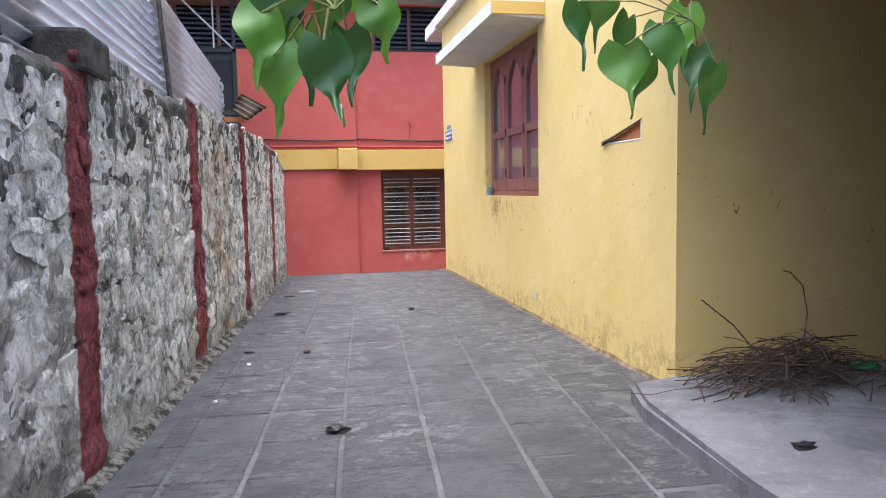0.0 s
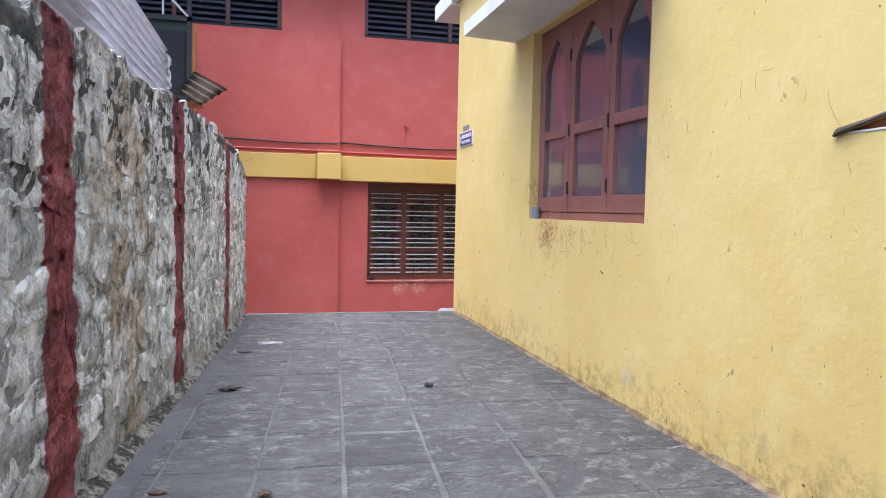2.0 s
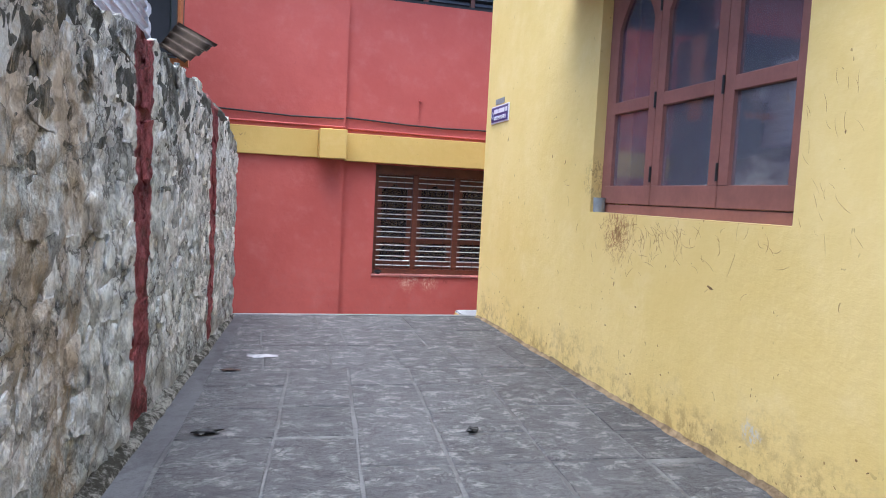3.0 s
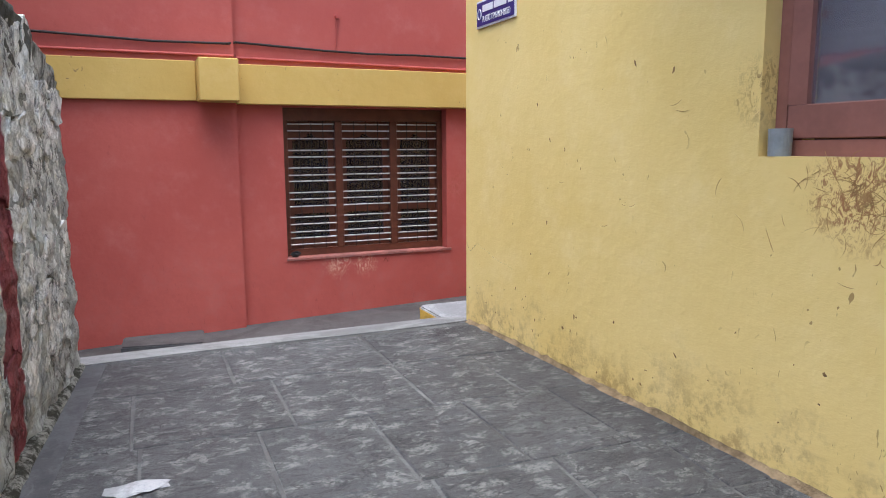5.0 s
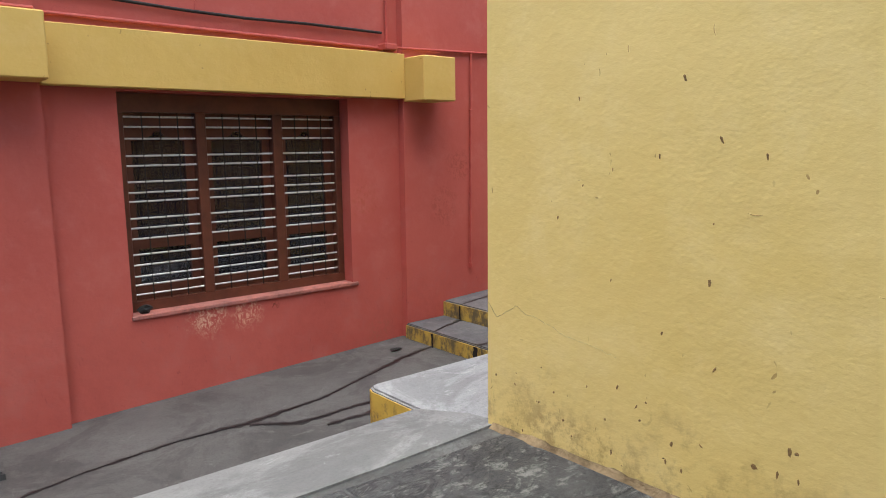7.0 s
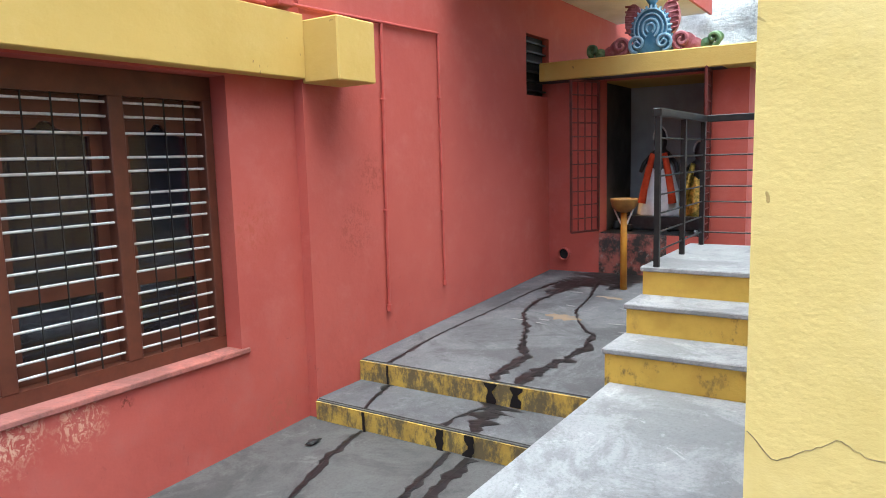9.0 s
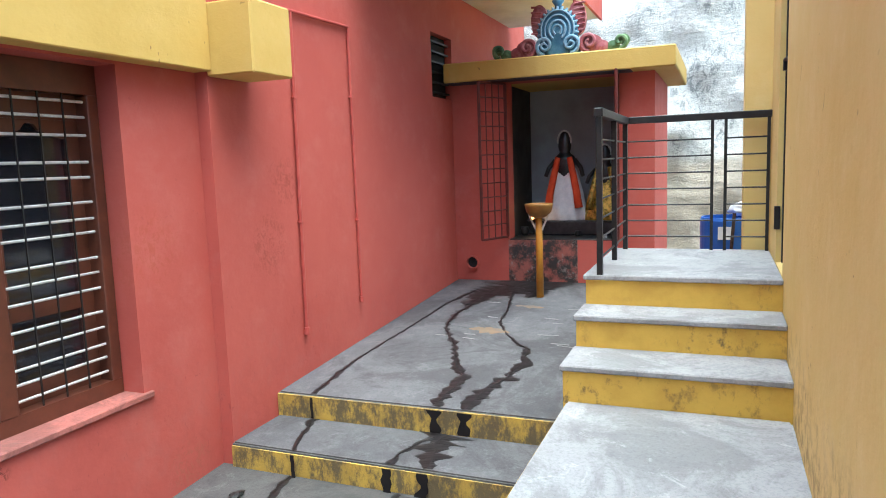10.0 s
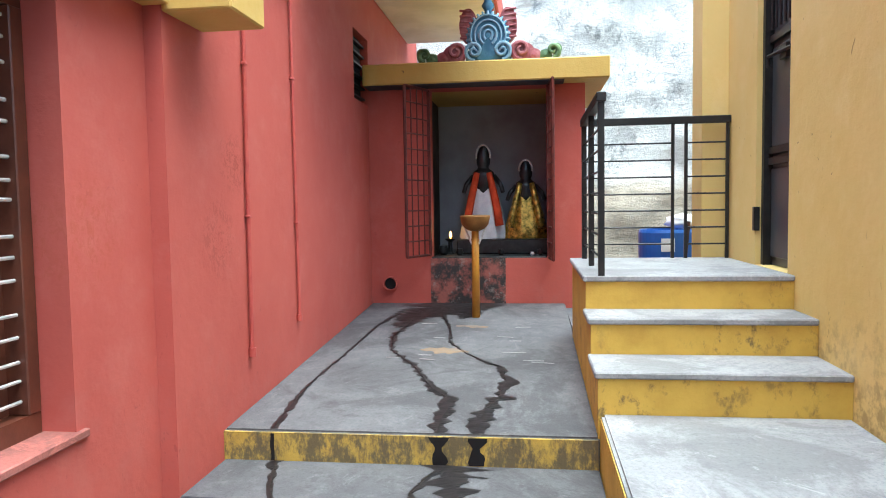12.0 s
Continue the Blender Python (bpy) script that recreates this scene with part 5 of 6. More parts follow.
for s in (-1, 1):
    part("strut", tube([(PX, PY + 0.026 * s, 0.49), (PX - 0.01, PY + 0.085 * s, 0.625)], 0.008), M_ROD, post, "white strut")
drum = thing("blue_drum", (6.9, 11.12, -0.1), "blue plastic drum with a rim in the yard", "drum")
part("body", lathe(6.9, 11.12, ((0.205, -0.1), (0.215, -0.06), (0.215, 0.2), (0.222, 0.22), (0.215, 0.24), (0.215, 0.56), (0.205, 0.585), (0.195, 0.585), (0.2, 0.5)), 32), M_BLUEDRUM, drum, smooth=False)
part("label", box(6.683, 6.688, 11.1, 11.2, 0.42, 0.52), M_SIGNWHITE, drum, "torn pale label")
rag = thing("cloth_bundle", (6.95, 10.98, 0.58), "crumpled cream cloth on the drum", "cloth")
bm = bmesh.new()
bmesh.ops.create_icosphere(bm, subdivisions=3, radius=1)
for v in bm.verts:
    d = 1 + 0.35 * noise.fractal(v.co * 2.2, 0.8, 2, 4)
    v.co = Vector((6.95 + 0.11 * v.co.x * d, 11.0 + 0.12 * v.co.y * d, 0.64 + 0.06 * v.co.z * d))
part("cloth", bm, M_CLOTHWHITE, rag, smooth=True)
broom = thing("leaning_broom", (6.5, 10.97, -0.1), "dark broom leaning against the yellow pier", "broom")
part("handle", tube([(6.35, 11.14, -0.1), (6.26, 11.09, 0.66)], 0.012), M_TWIG, broom)
part("brush", tube([(6.35, 11.14, -0.1), (6.32, 11.13, 0.3)], [0.05, 0.02], 10), M_TWIG, broom)
pair = thing("black_slippers", (6.6, 11.55, -0.1), "pair of worn black slippers on the yard floor", "slippers")
for k in range(2):
    bm = box(6.5, 6.75, 11.45 + 0.13 * k, 11.55 + 0.13 * k, -0.1, -0.07, 0.012, None, 2)
    part("sole", bm, M_CABLE, pair)
    part("strap", tube([(6.6, 11.455 + 0.13 * k, -0.07), (6.62, 11.5 + 0.13 * k, -0.02), (6.6, 11.545 + 0.13 * k, -0.07)], 0.01), M_CABLE, pair)


# ---- stone figures in the niche ----
def figure(name, x, y, z0, height, width, cloth, sash, label):
    """A draped stone image in one mesh: robe, body, arms, head and tall crown."""
    bm = bmesh.new()

    def add(own, slot):
        for f in own.faces:
            f.material_index = slot
        merge(bm, own)

    h, w = height, width
    robe = bmesh.new()
    rings = []
    for r, f in ((0.5, 0.0), (0.54, 0.02), (0.5, 0.12), (0.43, 0.3), (0.34, 0.46), (0.28, 0.56), (0.2, 0.6)):
        ring = []
        for j in range(40):
            a = 2 * math.pi * j / 40
            fold = 1 + 0.09 * (1 - f) * math.sin(9 * a + 3 * f)
            ring.append(robe.verts.new((x + 0.5 * r * w * fold * math.cos(a), y + r * w * fold * math.sin(a), z0 + h * f)))
        rings.append(ring)
    for a, b in zip(rings, rings[1:]):
        for j in range(40):
            robe.faces.new((a[j], a[(j + 1) % 40], b[(j + 1) % 40], b[j]))
    robe.faces.new(rings[-1])
    add(robe, 1)
    add(lathe(x, y, [(r * w, z0 + h * f) for r, f in ((0.22, 0.48), (0.25, 0.58), (0.27, 0.66), (0.24, 0.71), (0.15, 0.74), (0.13, 0.76), (0.155, 0.79), (0.165, 0.83), (0.15, 0.88), (0.12, 0.93), (0.085, 0.97), (0.03, 1.0))], 24, None, 0.7, 1.0), 0)
    for s in (-1, 1):
        add(tube([(x, y + s * 0.24 * w, z0 + h * 0.67), (x - 0.02, y + s * 0.40 * w, z0 + h * 0.58), (x - 0.05, y + s * 0.46 * w, z0 + h * 0.49)], [0.06 * w, 0.055 * w, 0.05 * w], 10), 0)
        shawl = tube([(x - 0.16 * w, y + s * 0.14 * w, z0 + h * 0.7), (x - 0.19 * w, y + s * 0.24 * w, z0 + h * 0.5), (x - 0.24 * w, y + s * 0.33 * w, z0 + h * 0.3), (x - 0.26 * w, y + s * 0.38 * w, z0 + h * 0.14)], [0.07 * w, 0.085 * w, 0.09 * w, 0.1 * w], 8)
        add(shawl, 2)
    garland = tube([(x - 0.02, y + 0.165 * w * math.sin(a), z0 + h * 0.88 + 0.115 * h * math.cos(a)) for a in [math.pi * (k / 12 - 0.5) * 1.15 for k in range(13)]], 0.008, 6)
    add(garland, 3)
    return mesh_thing(name, bm, (M_IDOL, cloth, sash, M_ROD), label, "statue", True)


figure("stone_idol", 7.83, 12.62, PEDESTAL, 0.88, 0.40, M_CLOTHWHITE, M_ORANGE, "black stone idol draped in white cloth and orange shawl")
figure("stone_idol", 7.8, 12.225, PEDESTAL, 0.73, 0.37, M_GOLD, M_GOLD, "smaller black stone idol in gold brocade cloth")
lamp = thing("oil_lamp", (7.72, 12.93, LEDGE), "small black iron oil lamp burning in the niche", "lamp")
part("dish", lathe(7.72, 12.93, ((0.04, LEDGE), (0.02, LEDGE + 0.02), (0.02, LEDGE + 0.11), (0.055, LEDGE + 0.14), (0.05, LEDGE + 0.142), (0.015, LEDGE + 0.125)), 16), M_DARKMETAL, lamp)
part("flame", lathe(7.70, 12.925, ((0.002, LEDGE + 0.142), (0.015, LEDGE + 0.165), (0.011, LEDGE + 0.19), (0.001, LEDGE + 0.215)), 10), M_FLAME, lamp, "small orange flame")
glow = new("oil_lamp_light", bpy.data.lights.new("oil_lamp_light", "POINT"))
glow.data.energy, glow.data.color, glow.data.shadow_soft_size = 0.1, (1, 0.55, 0.2), 0.02
glow.location = (7.68, 12.92, LEDGE + 0.24)
for dx, dy, r, m in ((7.5, 12.82, 0.035, M_DARKMETAL), (7.6, 12.98, 0.05, M_IDOL), (7.42, 12.17, 0.02, M_CLOTHWHITE), (7.5, 12.1, 0.03, M_IDOL), (7.55, 12.45, 0.03, M_DARKMETAL)):
    pot = thing("offering_pot", (dx, dy, LEDGE), "small pale pot on the oily ledge" if m is M_CLOTHWHITE else "small dark pot on the oily ledge", "pot")
    part("body", lathe(dx, dy, [(r * f, LEDGE + r * g) for f, g in ((0.6, 0), (1, 0.8), (0.7, 1.5), (0.8, 1.7), (0.5, 1.6))], 16), m, pot, smooth=True)

# ---- painted stucco crest on the canopy ----
CX, CY, CZ = 7.14, 12.52, 1.985
crest = thing("stucco_crest", (CX, CY, CZ), "painted stucco crest with blue, pink and green scrolls", "ornament")


def slab_disc(y, z, r, x0, x1, a0=0.0, a1=2 * math.pi, inner=0.0, n=40, sz=1.0):
    bm = bmesh.new()
    full = abs(a1 - a0 - 2 * math.pi) < 1e-6
    steps = n if full else n + 1
    def ring(rr, x):
        return [bm.verts.new((x, y + rr * math.cos(a0 + (a1 - a0) * k / n), z + sz * rr * math.sin(a0 + (a1 - a0) * k / n))) for k in range(steps)]
    of, ob = ring(r, x0), ring(r, x1)
    inr = max(inner, r * 0.02)
    nf, nb = ring(inr, x0 - (0.015 if inner == 0 else 0)), ring(inr, x1)
    m = steps if full else steps - 1
    for k in range(m):
        j = (k + 1) % steps
        bm.faces.new((of[k], of[j], nf[j], nf[k]))
        bm.faces.new((ob[k], ob[j], nb[j], nb[k]))
        bm.faces.new((of[k], of[j], ob[j], ob[k]))
        bm.faces.new((nf[k], nf[j], nb[j], nb[k]))
    return bm


def scroll(y, z, r, turns, x, thick, flip=1):
    pts = []
    for k in range(40):
        f = k / 39
        a = -math.pi / 2 + flip * turns * 2 * math.pi * f
        rr = r * (1 - 0.85 * f)
        pts.append((x - 0.02 * f, y + rr * math.cos(a), z + rr * math.sin(a)))
    return tube(pts, [thick * (1 - 0.5 * k / 39) for k in range(40)], 8)


part("core", slab_disc(CY, CZ + 0.19, 0.175, CX - 0.03, CX + 0.06, sz=1.15), M_BLUE, crest, "blue domed centre")
part("core_foot", box(CX - 0.02, CX + 0.05, CY - 0.19, CY + 0.19, CZ, CZ + 0.1, 0.02), M_BLUE, crest)
for r in (0.035, 0.07, 0.11, 0.145):
    part("ring", tube([(CX - 0.045, CY + r * math.cos(a), CZ + 0.21 + 1.15 * r * math.sin(a)) for a in [math.radians(-60 + 300 * k / 30) for k in range(31)]], 0.011 if r < 0.1 else 0.008, 6), M_PALEBLUE, crest)
for k in range(17):
    a = math.radians(-20 + 220 * k / 16)
    part("petal", tube([(CX - 0.03, CY + 0.15 * math.cos(a), CZ + 0.2 + 0.172 * math.sin(a)), (CX - 0.02, CY + 0.185 * math.cos(a), CZ + 0.2 + 0.212 * math.sin(a))], [0.014, 0.009], 8), M_PALEBLUE, crest)
for s in (-1, 1):
    part("scroll", scroll(CY + s * 0.115, CZ + 0.085, 0.08, 1.6, CX - 0.04, 0.018, s), M_PALEBLUE, crest, "pale blue scroll")
    part("wing", slab_disc(CY + s * 0.165, CZ + 0.3, 0.075, CX - 0.01, CX + 0.05, sz=1.9), M_PINK, crest, "pink wing")
    for k in range(6):
        z = CZ + 0.19 + 0.045 * k
        part("wing_rib", tube([(CX - 0.015, CY + s * 0.14, z), (CX - 0.02, CY + s * 0.235, z + 0.01)], 0.01, 6), M_PINK, crest)
    part("scroll", scroll(CY + s * 0.27, CZ + 0.085, 0.08, 1.5, CX - 0.03, 0.024, -s), M_PINK, crest, "pink scroll")
    part("lobe", slab_disc(CY + s * 0.29, CZ + 0.06, 0.095, CX - 0.01, CX + 0.05, sz=0.95), M_PINK, crest)
    part("lobe", slab_disc(CY + s * 0.37, CZ + 0.04, 0.07, CX - 0.008, CX + 0.05, sz=0.8), M_PINK, crest)
    part("leaf_scroll", scroll(CY + s * 0.53, CZ + 0.07, 0.06, 1.2, CX - 0.02, 0.022, s), M_GREEN, crest, "green leaf scroll")
    part("leaf_lobe", slab_disc(CY + s * 0.47, CZ + 0.035, 0.055, CX - 0.008, CX + 0.04, sz=0.9), M_GREEN, crest)
    part("leaf_tip", slab_disc(CY + s * 0.56, CZ + 0.085, 0.045, CX - 0.008, CX + 0.04, sz=1.0), M_GREEN, crest)
part("finial", lathe(CX + 0.01, CY, ((0.035, CZ + 0.37), (0.028, CZ + 0.42), (0.055, CZ + 0.46), (0.03, CZ + 0.5), (0.035, CZ + 0.56), (0.01, CZ + 0.64)), 16), M_BLUE, crest, smooth=True)


# ---- water trails, powder and litter on the platform ----
def trail(name, pts, surface, material, label, category, rag=0.5):
    """A thin wet film along a wandering line of (x, y, half width)."""
    bm = bmesh.new()
    fine = []
    for (x0, y0, w0), (x1, y1, w1) in zip(pts, pts[1:]):
        n = max(2, int(math.hypot(x1 - x0, y1 - y0) / 0.02))
        for k in range(n):
            f = k / n
            fine.append((x0 + (x1 - x0) * f, y0 + (y1 - y0) * f, 0.58 * (w0 + (w1 - w0) * f)))
    fine.append((*pts[-1][:2], 0.6 * pts[-1][2]))
    prev = None
    for k, (x, y, w) in enumerate(fine):
        x2, y2, _ = fine[min(k + 1, len(fine) - 1)]
        x1, y1, _ = fine[max(k - 1, 0)]
        d = Vector((x2 - x1, y2 - y1, 0)).normalized()
        s = Vector((-d.y, d.x, 0))
        wob = 0.35 * w * noise.noise(Vector((x * 7, y * 7, 0)))
        wl = w * (1 + rag * 2.2 * noise.noise(Vector((x * 17, y * 17, 5))))
        wr = w * (1 + rag * 2.2 * noise.noise(Vector((x * 17, y * 17, 9))))
        p = Vector((x, y, 0)) + s * wob
        a, c, b = p + s * wl, p, p - s * wr
        cur = [bm.verts.new((q.x, q.y, surface(q.x) + h)) for q, h in ((a, 0.0015), (c, 0.005), (b, 0.0015))]
        if prev:
            bm.faces.new((prev[0], prev[1], cur[1], cur[0]))
            bm.faces.new((prev[1], prev[2], cur[2], cur[1]))
        prev = cur
    return mesh_thing(name, bm, material, label, category)


def plat_z(x):
    return -0.212 + 0.05 * (x - 4.225)


def step_z(x):
    return -0.35


TR = ("water_trail", "dark wet water trail running over the cement", "water")
trail(TR[0], [(4.235, 13.35, 0.03), (4.45, 13.38, 0.035), (4.92, 13.4, 0.02), (5.65, 13.365, 0.018), (6.38, 13.34, 0.025), (6.83, 13.25, 0.06)], plat_z, M_WET, TR[1], TR[2])
trail(TR[0], [(4.235, 12.6, 0.05), (4.4, 12.6, 0.075), (4.55, 12.59, 0.07), (4.71, 12.61, 0.05), (4.88, 12.72, 0.05), (5.08, 12.8, 0.04), (5.25, 12.86, 0.03), (5.43, 12.96, 0.04), (5.66, 13.09, 0.03), (6.03, 13.15, 0.035), (6.48, 13.1, 0.06), (6.98, 13.1, 0.12)], plat_z, M_WET, TR[1], TR[2], 0.75)
trail(TR[0], [(4.235, 12.42, 0.05), (4.4, 12.42, 0.1), (4.57, 12.4, 0.06), (4.72, 12.33, 0.085), (4.85, 12.34, 0.035), (4.99, 12.32, 0.06), (5.15, 12.34, 0.04), (5.29, 12.36, 0.05), (5.42, 12.48, 0.02), (5.62, 12.61, 0.018), (5.87, 12.73, 0.02), (6.26, 12.77, 0.016), (6.75, 12.89, 0.04), (7.05, 12.92, 0.1)], plat_z, M_WET, TR[1], TR[2], 0.8)
trail("wet_patch", [(6.62, 12.72, 0.04), (6.85, 12.68, 0.16), (7.08, 12.66, 0.28), (7.26, 12.67, 0.32)], lambda q: plat_z(q) + 0.002, M_WET, "wet black oily patch before the shrine", "water")
trail("wet_patch", [(6.3, 13.17, 0.05), (6.6, 13.14, 0.2), (6.85, 13.02, 0.38), (7.1, 12.95, 0.45), (7.26, 12.88, 0.42)], plat_z, M_WET, "wet black oily patch before the shrine", "water")
trail(TR[0], [(3.785, 13.2, 0.025), (3.9, 13.25, 0.02), (4.05, 13.29, 0.025), (4.2, 13.34, 0.06)], step_z, M_WET, TR[1], TR[2])
trail(TR[0], [(3.785, 12.46, 0.06), (3.95, 12.5, 0.1), (4.08, 12.53, 0.15), (4.2, 12.51, 0.17)], step_z, M_WET, TR[1], TR[2], 0.7)
trail(TR[0], [(3.785, 12.66, 0.04), (3.9, 12.66, 0.025), (4.08, 12.61, 0.03), (4.15, 12.57, 0.05)], step_z, M_WET, TR[1], TR[2])
trail(TR[0], [(0.5, 12.75, 0.03), (1.0, 12.86, 0.03), (1.55, 12.89, 0.03), (1.95, 12.83, 0.05), (2.5, 12.87, 0.03), (3.0, 13.02, 0.03), (3.4, 13.15, 0.05), (3.76, 13.22, 0.03)], lane_z, M_WET, TR[1], TR[2])
trail(TR[0], [(1.95, 12.8, 0.03), (2.2, 12.6, 0.05), (2.6, 12.58, 0.03), (3.0, 12.52, 0.04), (3.35, 12.55, 0.05), (3.75, 12.6, 0.03)], lane_z, M_WET, TR[1], TR[2])
trail(TR[0], [(2.3, 12.45, 0.04), (2.7, 12.4, 0.06), (3.2, 12.44, 0.08), (3.74, 12.45, 0.07)], lane_z, M_WET, TR[1], TR[2])
for k, (x, y, z0, z1, w) in enumerate(((4.2085, 12.59, -0.345, -0.222, 0.06), (4.2085, 12.42, -0.345, -0.222, 0.07), (4.2085, 13.35, -0.345, -0.222, 0.02), (3.7665, 13.19, -0.48, -0.36, 0.025), (3.765, 12.47, -0.48, -0.36, 0.06), (3.765, 12.66, -0.48, -0.36, 0.05))):
    bm = bmesh.new()
    n = 8
    for side in (0,):
        left, right = [], []
        for j in range(n + 1):
            z = z0 + (z1 - z0) * j / n
            left.append(bm.verts.new((x - 0.004 - (0.008 if x < 4 else 0), y - 0.45 * w * (1 + 1.2 * noise.noise(Vector((k, z * 20, 1)))), z)))
            right.append(bm.verts.new((x - 0.004 - (0.008 if x < 4 else 0), y + 0.45 * w * (1 + 1.2 * noise.noise(Vector((k, z * 20, 7)))), z)))
        for j in range(n):
            bm.faces.new((left[j], left[j + 1], right[j + 1], right[j]))
    mesh_thing("water_run", bm, M_WET, "dark wet run down the step edge", "water")
trail("turmeric_stain", [(5.62, 12.58, 0.03), (5.65, 12.68, 0.1), (5.67, 12.8, 0.11), (5.67, 12.9, 0.03)], plat_z, M_TURMERIC, "faded turmeric powder stain on the cement", "stain", 0.6)
trail("turmeric_stain", [(6.34, 12.5, 0.03), (6.36, 12.6, 0.07), (6.37, 12.74, 0.03)], plat_z, M_TURMERIC, "faded turmeric powder stain on the cement", "stain", 0.6)
rng = random.Random(5)
for k in range(11):
    x, y, a = rng.uniform(5.2, 6.5), rng.choice((rng.uniform(12.05, 12.4), rng.uniform(12.75, 13.1))), rng.uniform(-0.6, 0.9)
    ln = rng.uniform(0.06, 0.16)
    trail("powder_streak", [(x, y, 0.004), (x + ln * 0.3 * math.sin(a), y + ln * math.cos(a), 0.004)], lambda q: plat_z(q) + 0.003, M_CHALK, "white powder streak on the cement", "stain", 0.2)


# ---- litter ----
def crumple(name, at, size, material, label, category, seed):
    bm = bmesh.new()
    bmesh.ops.create_icosphere(bm, subdivisions=2, radius=1)
    for v in bm.verts:
        d = 1 + 0.6 * noise.fractal(v.co * 1.7 + Vector((seed, 0, 0)), 0.8, 2, 3)
        v.co = Vector((at[0] + size[0] * v.co.x * d, at[1] + size[1] * v.co.y * d, at[2] + size[2] * (1 + v.co.z * d)))
    low = min(v.co.z for v in bm.verts) - at[2]
    for v in bm.verts:
        v.co.z -= low
    return mesh_thing(name, bm, material, label, category, group="dry leaves on the ground" if name == "dry_leaf" else "")


crumple("dry_leaf", (0.2, 4.08, 0.0), (0.06, 0.03, 0.018), M_CABLE, "curled blackened dry leaf on the paving", "leaf", 1)
crumple("dry_leaf", (0.07, 5.9, 0.0), (0.025, 0.02, 0.012), M_TWIG, "curled dry leaf on the paving", "leaf", 2)
crumple("dry_leaf", (-0.36, 6.0, 0.0), (0.045, 0.012, 0.008), M_TWIG, "curled dry leaf on the paving", "leaf", 3)
crumple("dry_leaf", (-0.16, 7.62, 0.0), (0.06, 0.03, 0.012), M_CABLE, "curled blackened dry leaf on the paving", "leaf", 4)
crumple("dry_leaf", (1.12, 7.5, 0.0), (0.03, 0.02, 0.016), M_CABLE, "curled blackened dry leaf on the paving", "leaf", 5)
crumple("paper_scrap", (0.1, 9.2, 0.0), (0.12, 0.05, 0.004), M_CEMENT, "flat scrap of white paper on the paving", "paper", 6)
crumple("dry_leaf", (-0.1, 8.8, 0.0), (0.05, 0.02, 0.008), M_TWIG, "curled dry leaf on the paving", "leaf", 7)
crumple("pebble", (-0.46, 4.75, 0.0), (0.012, 0.012, 0.009), M_CLOTHWHITE, "small pale pebble on the paving", "pebble", 8)
crumple("pebble", (-0.33, 5.6, 0.0), (0.015, 0.012, 0.01), M_CLOTHWHITE, "small pale pebble on the paving", "pebble", 9)
crumple("plastic_wrapper", (2.1, 3.1, 0.1), (0.05, 0.03, 0.015), M_CABLE, "crumpled black wrapper on the slab", "litter", 10)
crumple("plastic_bottle", (3.3, 4.1, 0.1), (0.12, 0.035, 0.03), M_GREENPLASTIC, "crushed green plastic bottle by the twigs", "bottle", 11)
crumple("paper_scrap", (3.52, 4.1, 0.1), (0.05, 0.04, 0.02), M_CLOTHWHITE, "crumpled white paper by the twigs", "paper", 12)
crumple("dry_leaf", (3.5, 13.35, lane_z(3.5)), (0.05, 0.03, 0.012), M_CABLE, "curled blackened leaf beside the step", "leaf", 13)
crumple("dirt_heap", (1.63, RY + 0.03, RW[2] + 0.008), (0.05, 0.02, 0.03), M_CABLE, "dark clump of dirt on the window sill", "dirt", 14)
slab = thing("stone_slab", (0.32, 13.3, lane_z(0.3)), "loose flat stone slab on the lane", "slab")
part("slab", prism([(-0.02, 13.22), (0.66, 13.08), (0.7, 13.56), (0.0, 13.57)], lane_z(0) - 0.02, lane_z(0.66) + 0.045, 0.012), M_STREET, slab)

# ---- pile of cut twigs ----
pile = thing("twig_pile", (2.7, 4.0, 0.1), "pile of cut dry twigs on the slab against the yellow wall", "twigs")
rng = random.Random(11)
for k in range(210):
    cx, cy = rng.gauss(2.72, 0.26), rng.gauss(3.98, 0.13)
    d = math.hypot((cx - 2.72) / 0.55, (cy - 3.98) / 0.28)
    if cy > 4.22:
        cy = 4.2
    cz = 0.115 + max(0.0, 0.26 * (1 - d)) * rng.random()
    ln, a, up = rng.uniform(0.18, 0.62), rng.gauss(0.0, 0.65), rng.gauss(0.05, 0.16)
    dx, dy = math.cos(a) * ln / 2, math.sin(a) * ln / 2
    pts = []
    for j in range(6):
        f = j / 5 * 2 - 1
        y = min(4.25, cy + dy * f + rng.gauss(0, 0.008))
        pts.append((cx + dx * f, y, max(0.106, cz + up * ln * f * 0.6 + 0.04 * (1 - f * f) + rng.gauss(0, 0.008))))
    r = rng.uniform(0.0015, 0.0055)
    part("twig", tube(pts, [r, r, r * 0.9, r * 0.8, r * 0.7, r * 0.5], 5), M_TWIG, pile)
for pts in (((2.62, 3.98, 0.2), (2.5, 4.02, 0.3), (2.42, 4.08, 0.42), (2.27, 4.16, 0.56)), ((2.85, 4.05, 0.3), (2.95, 4.15, 0.45), (2.97, 4.22, 0.6), (2.9, 4.24, 0.68), (2.86, 4.25, 0.69)), ((2.7, 4.0, 0.25), (3.0, 4.02, 0.33), (3.2, 4.05, 0.32)), ((2.3, 3.9, 0.12), (2.15, 3.84, 0.11), (2.0, 3.8, 0.106))):
    part("twig", tube(pts, 0.004, 6), M_TWIG, pile)


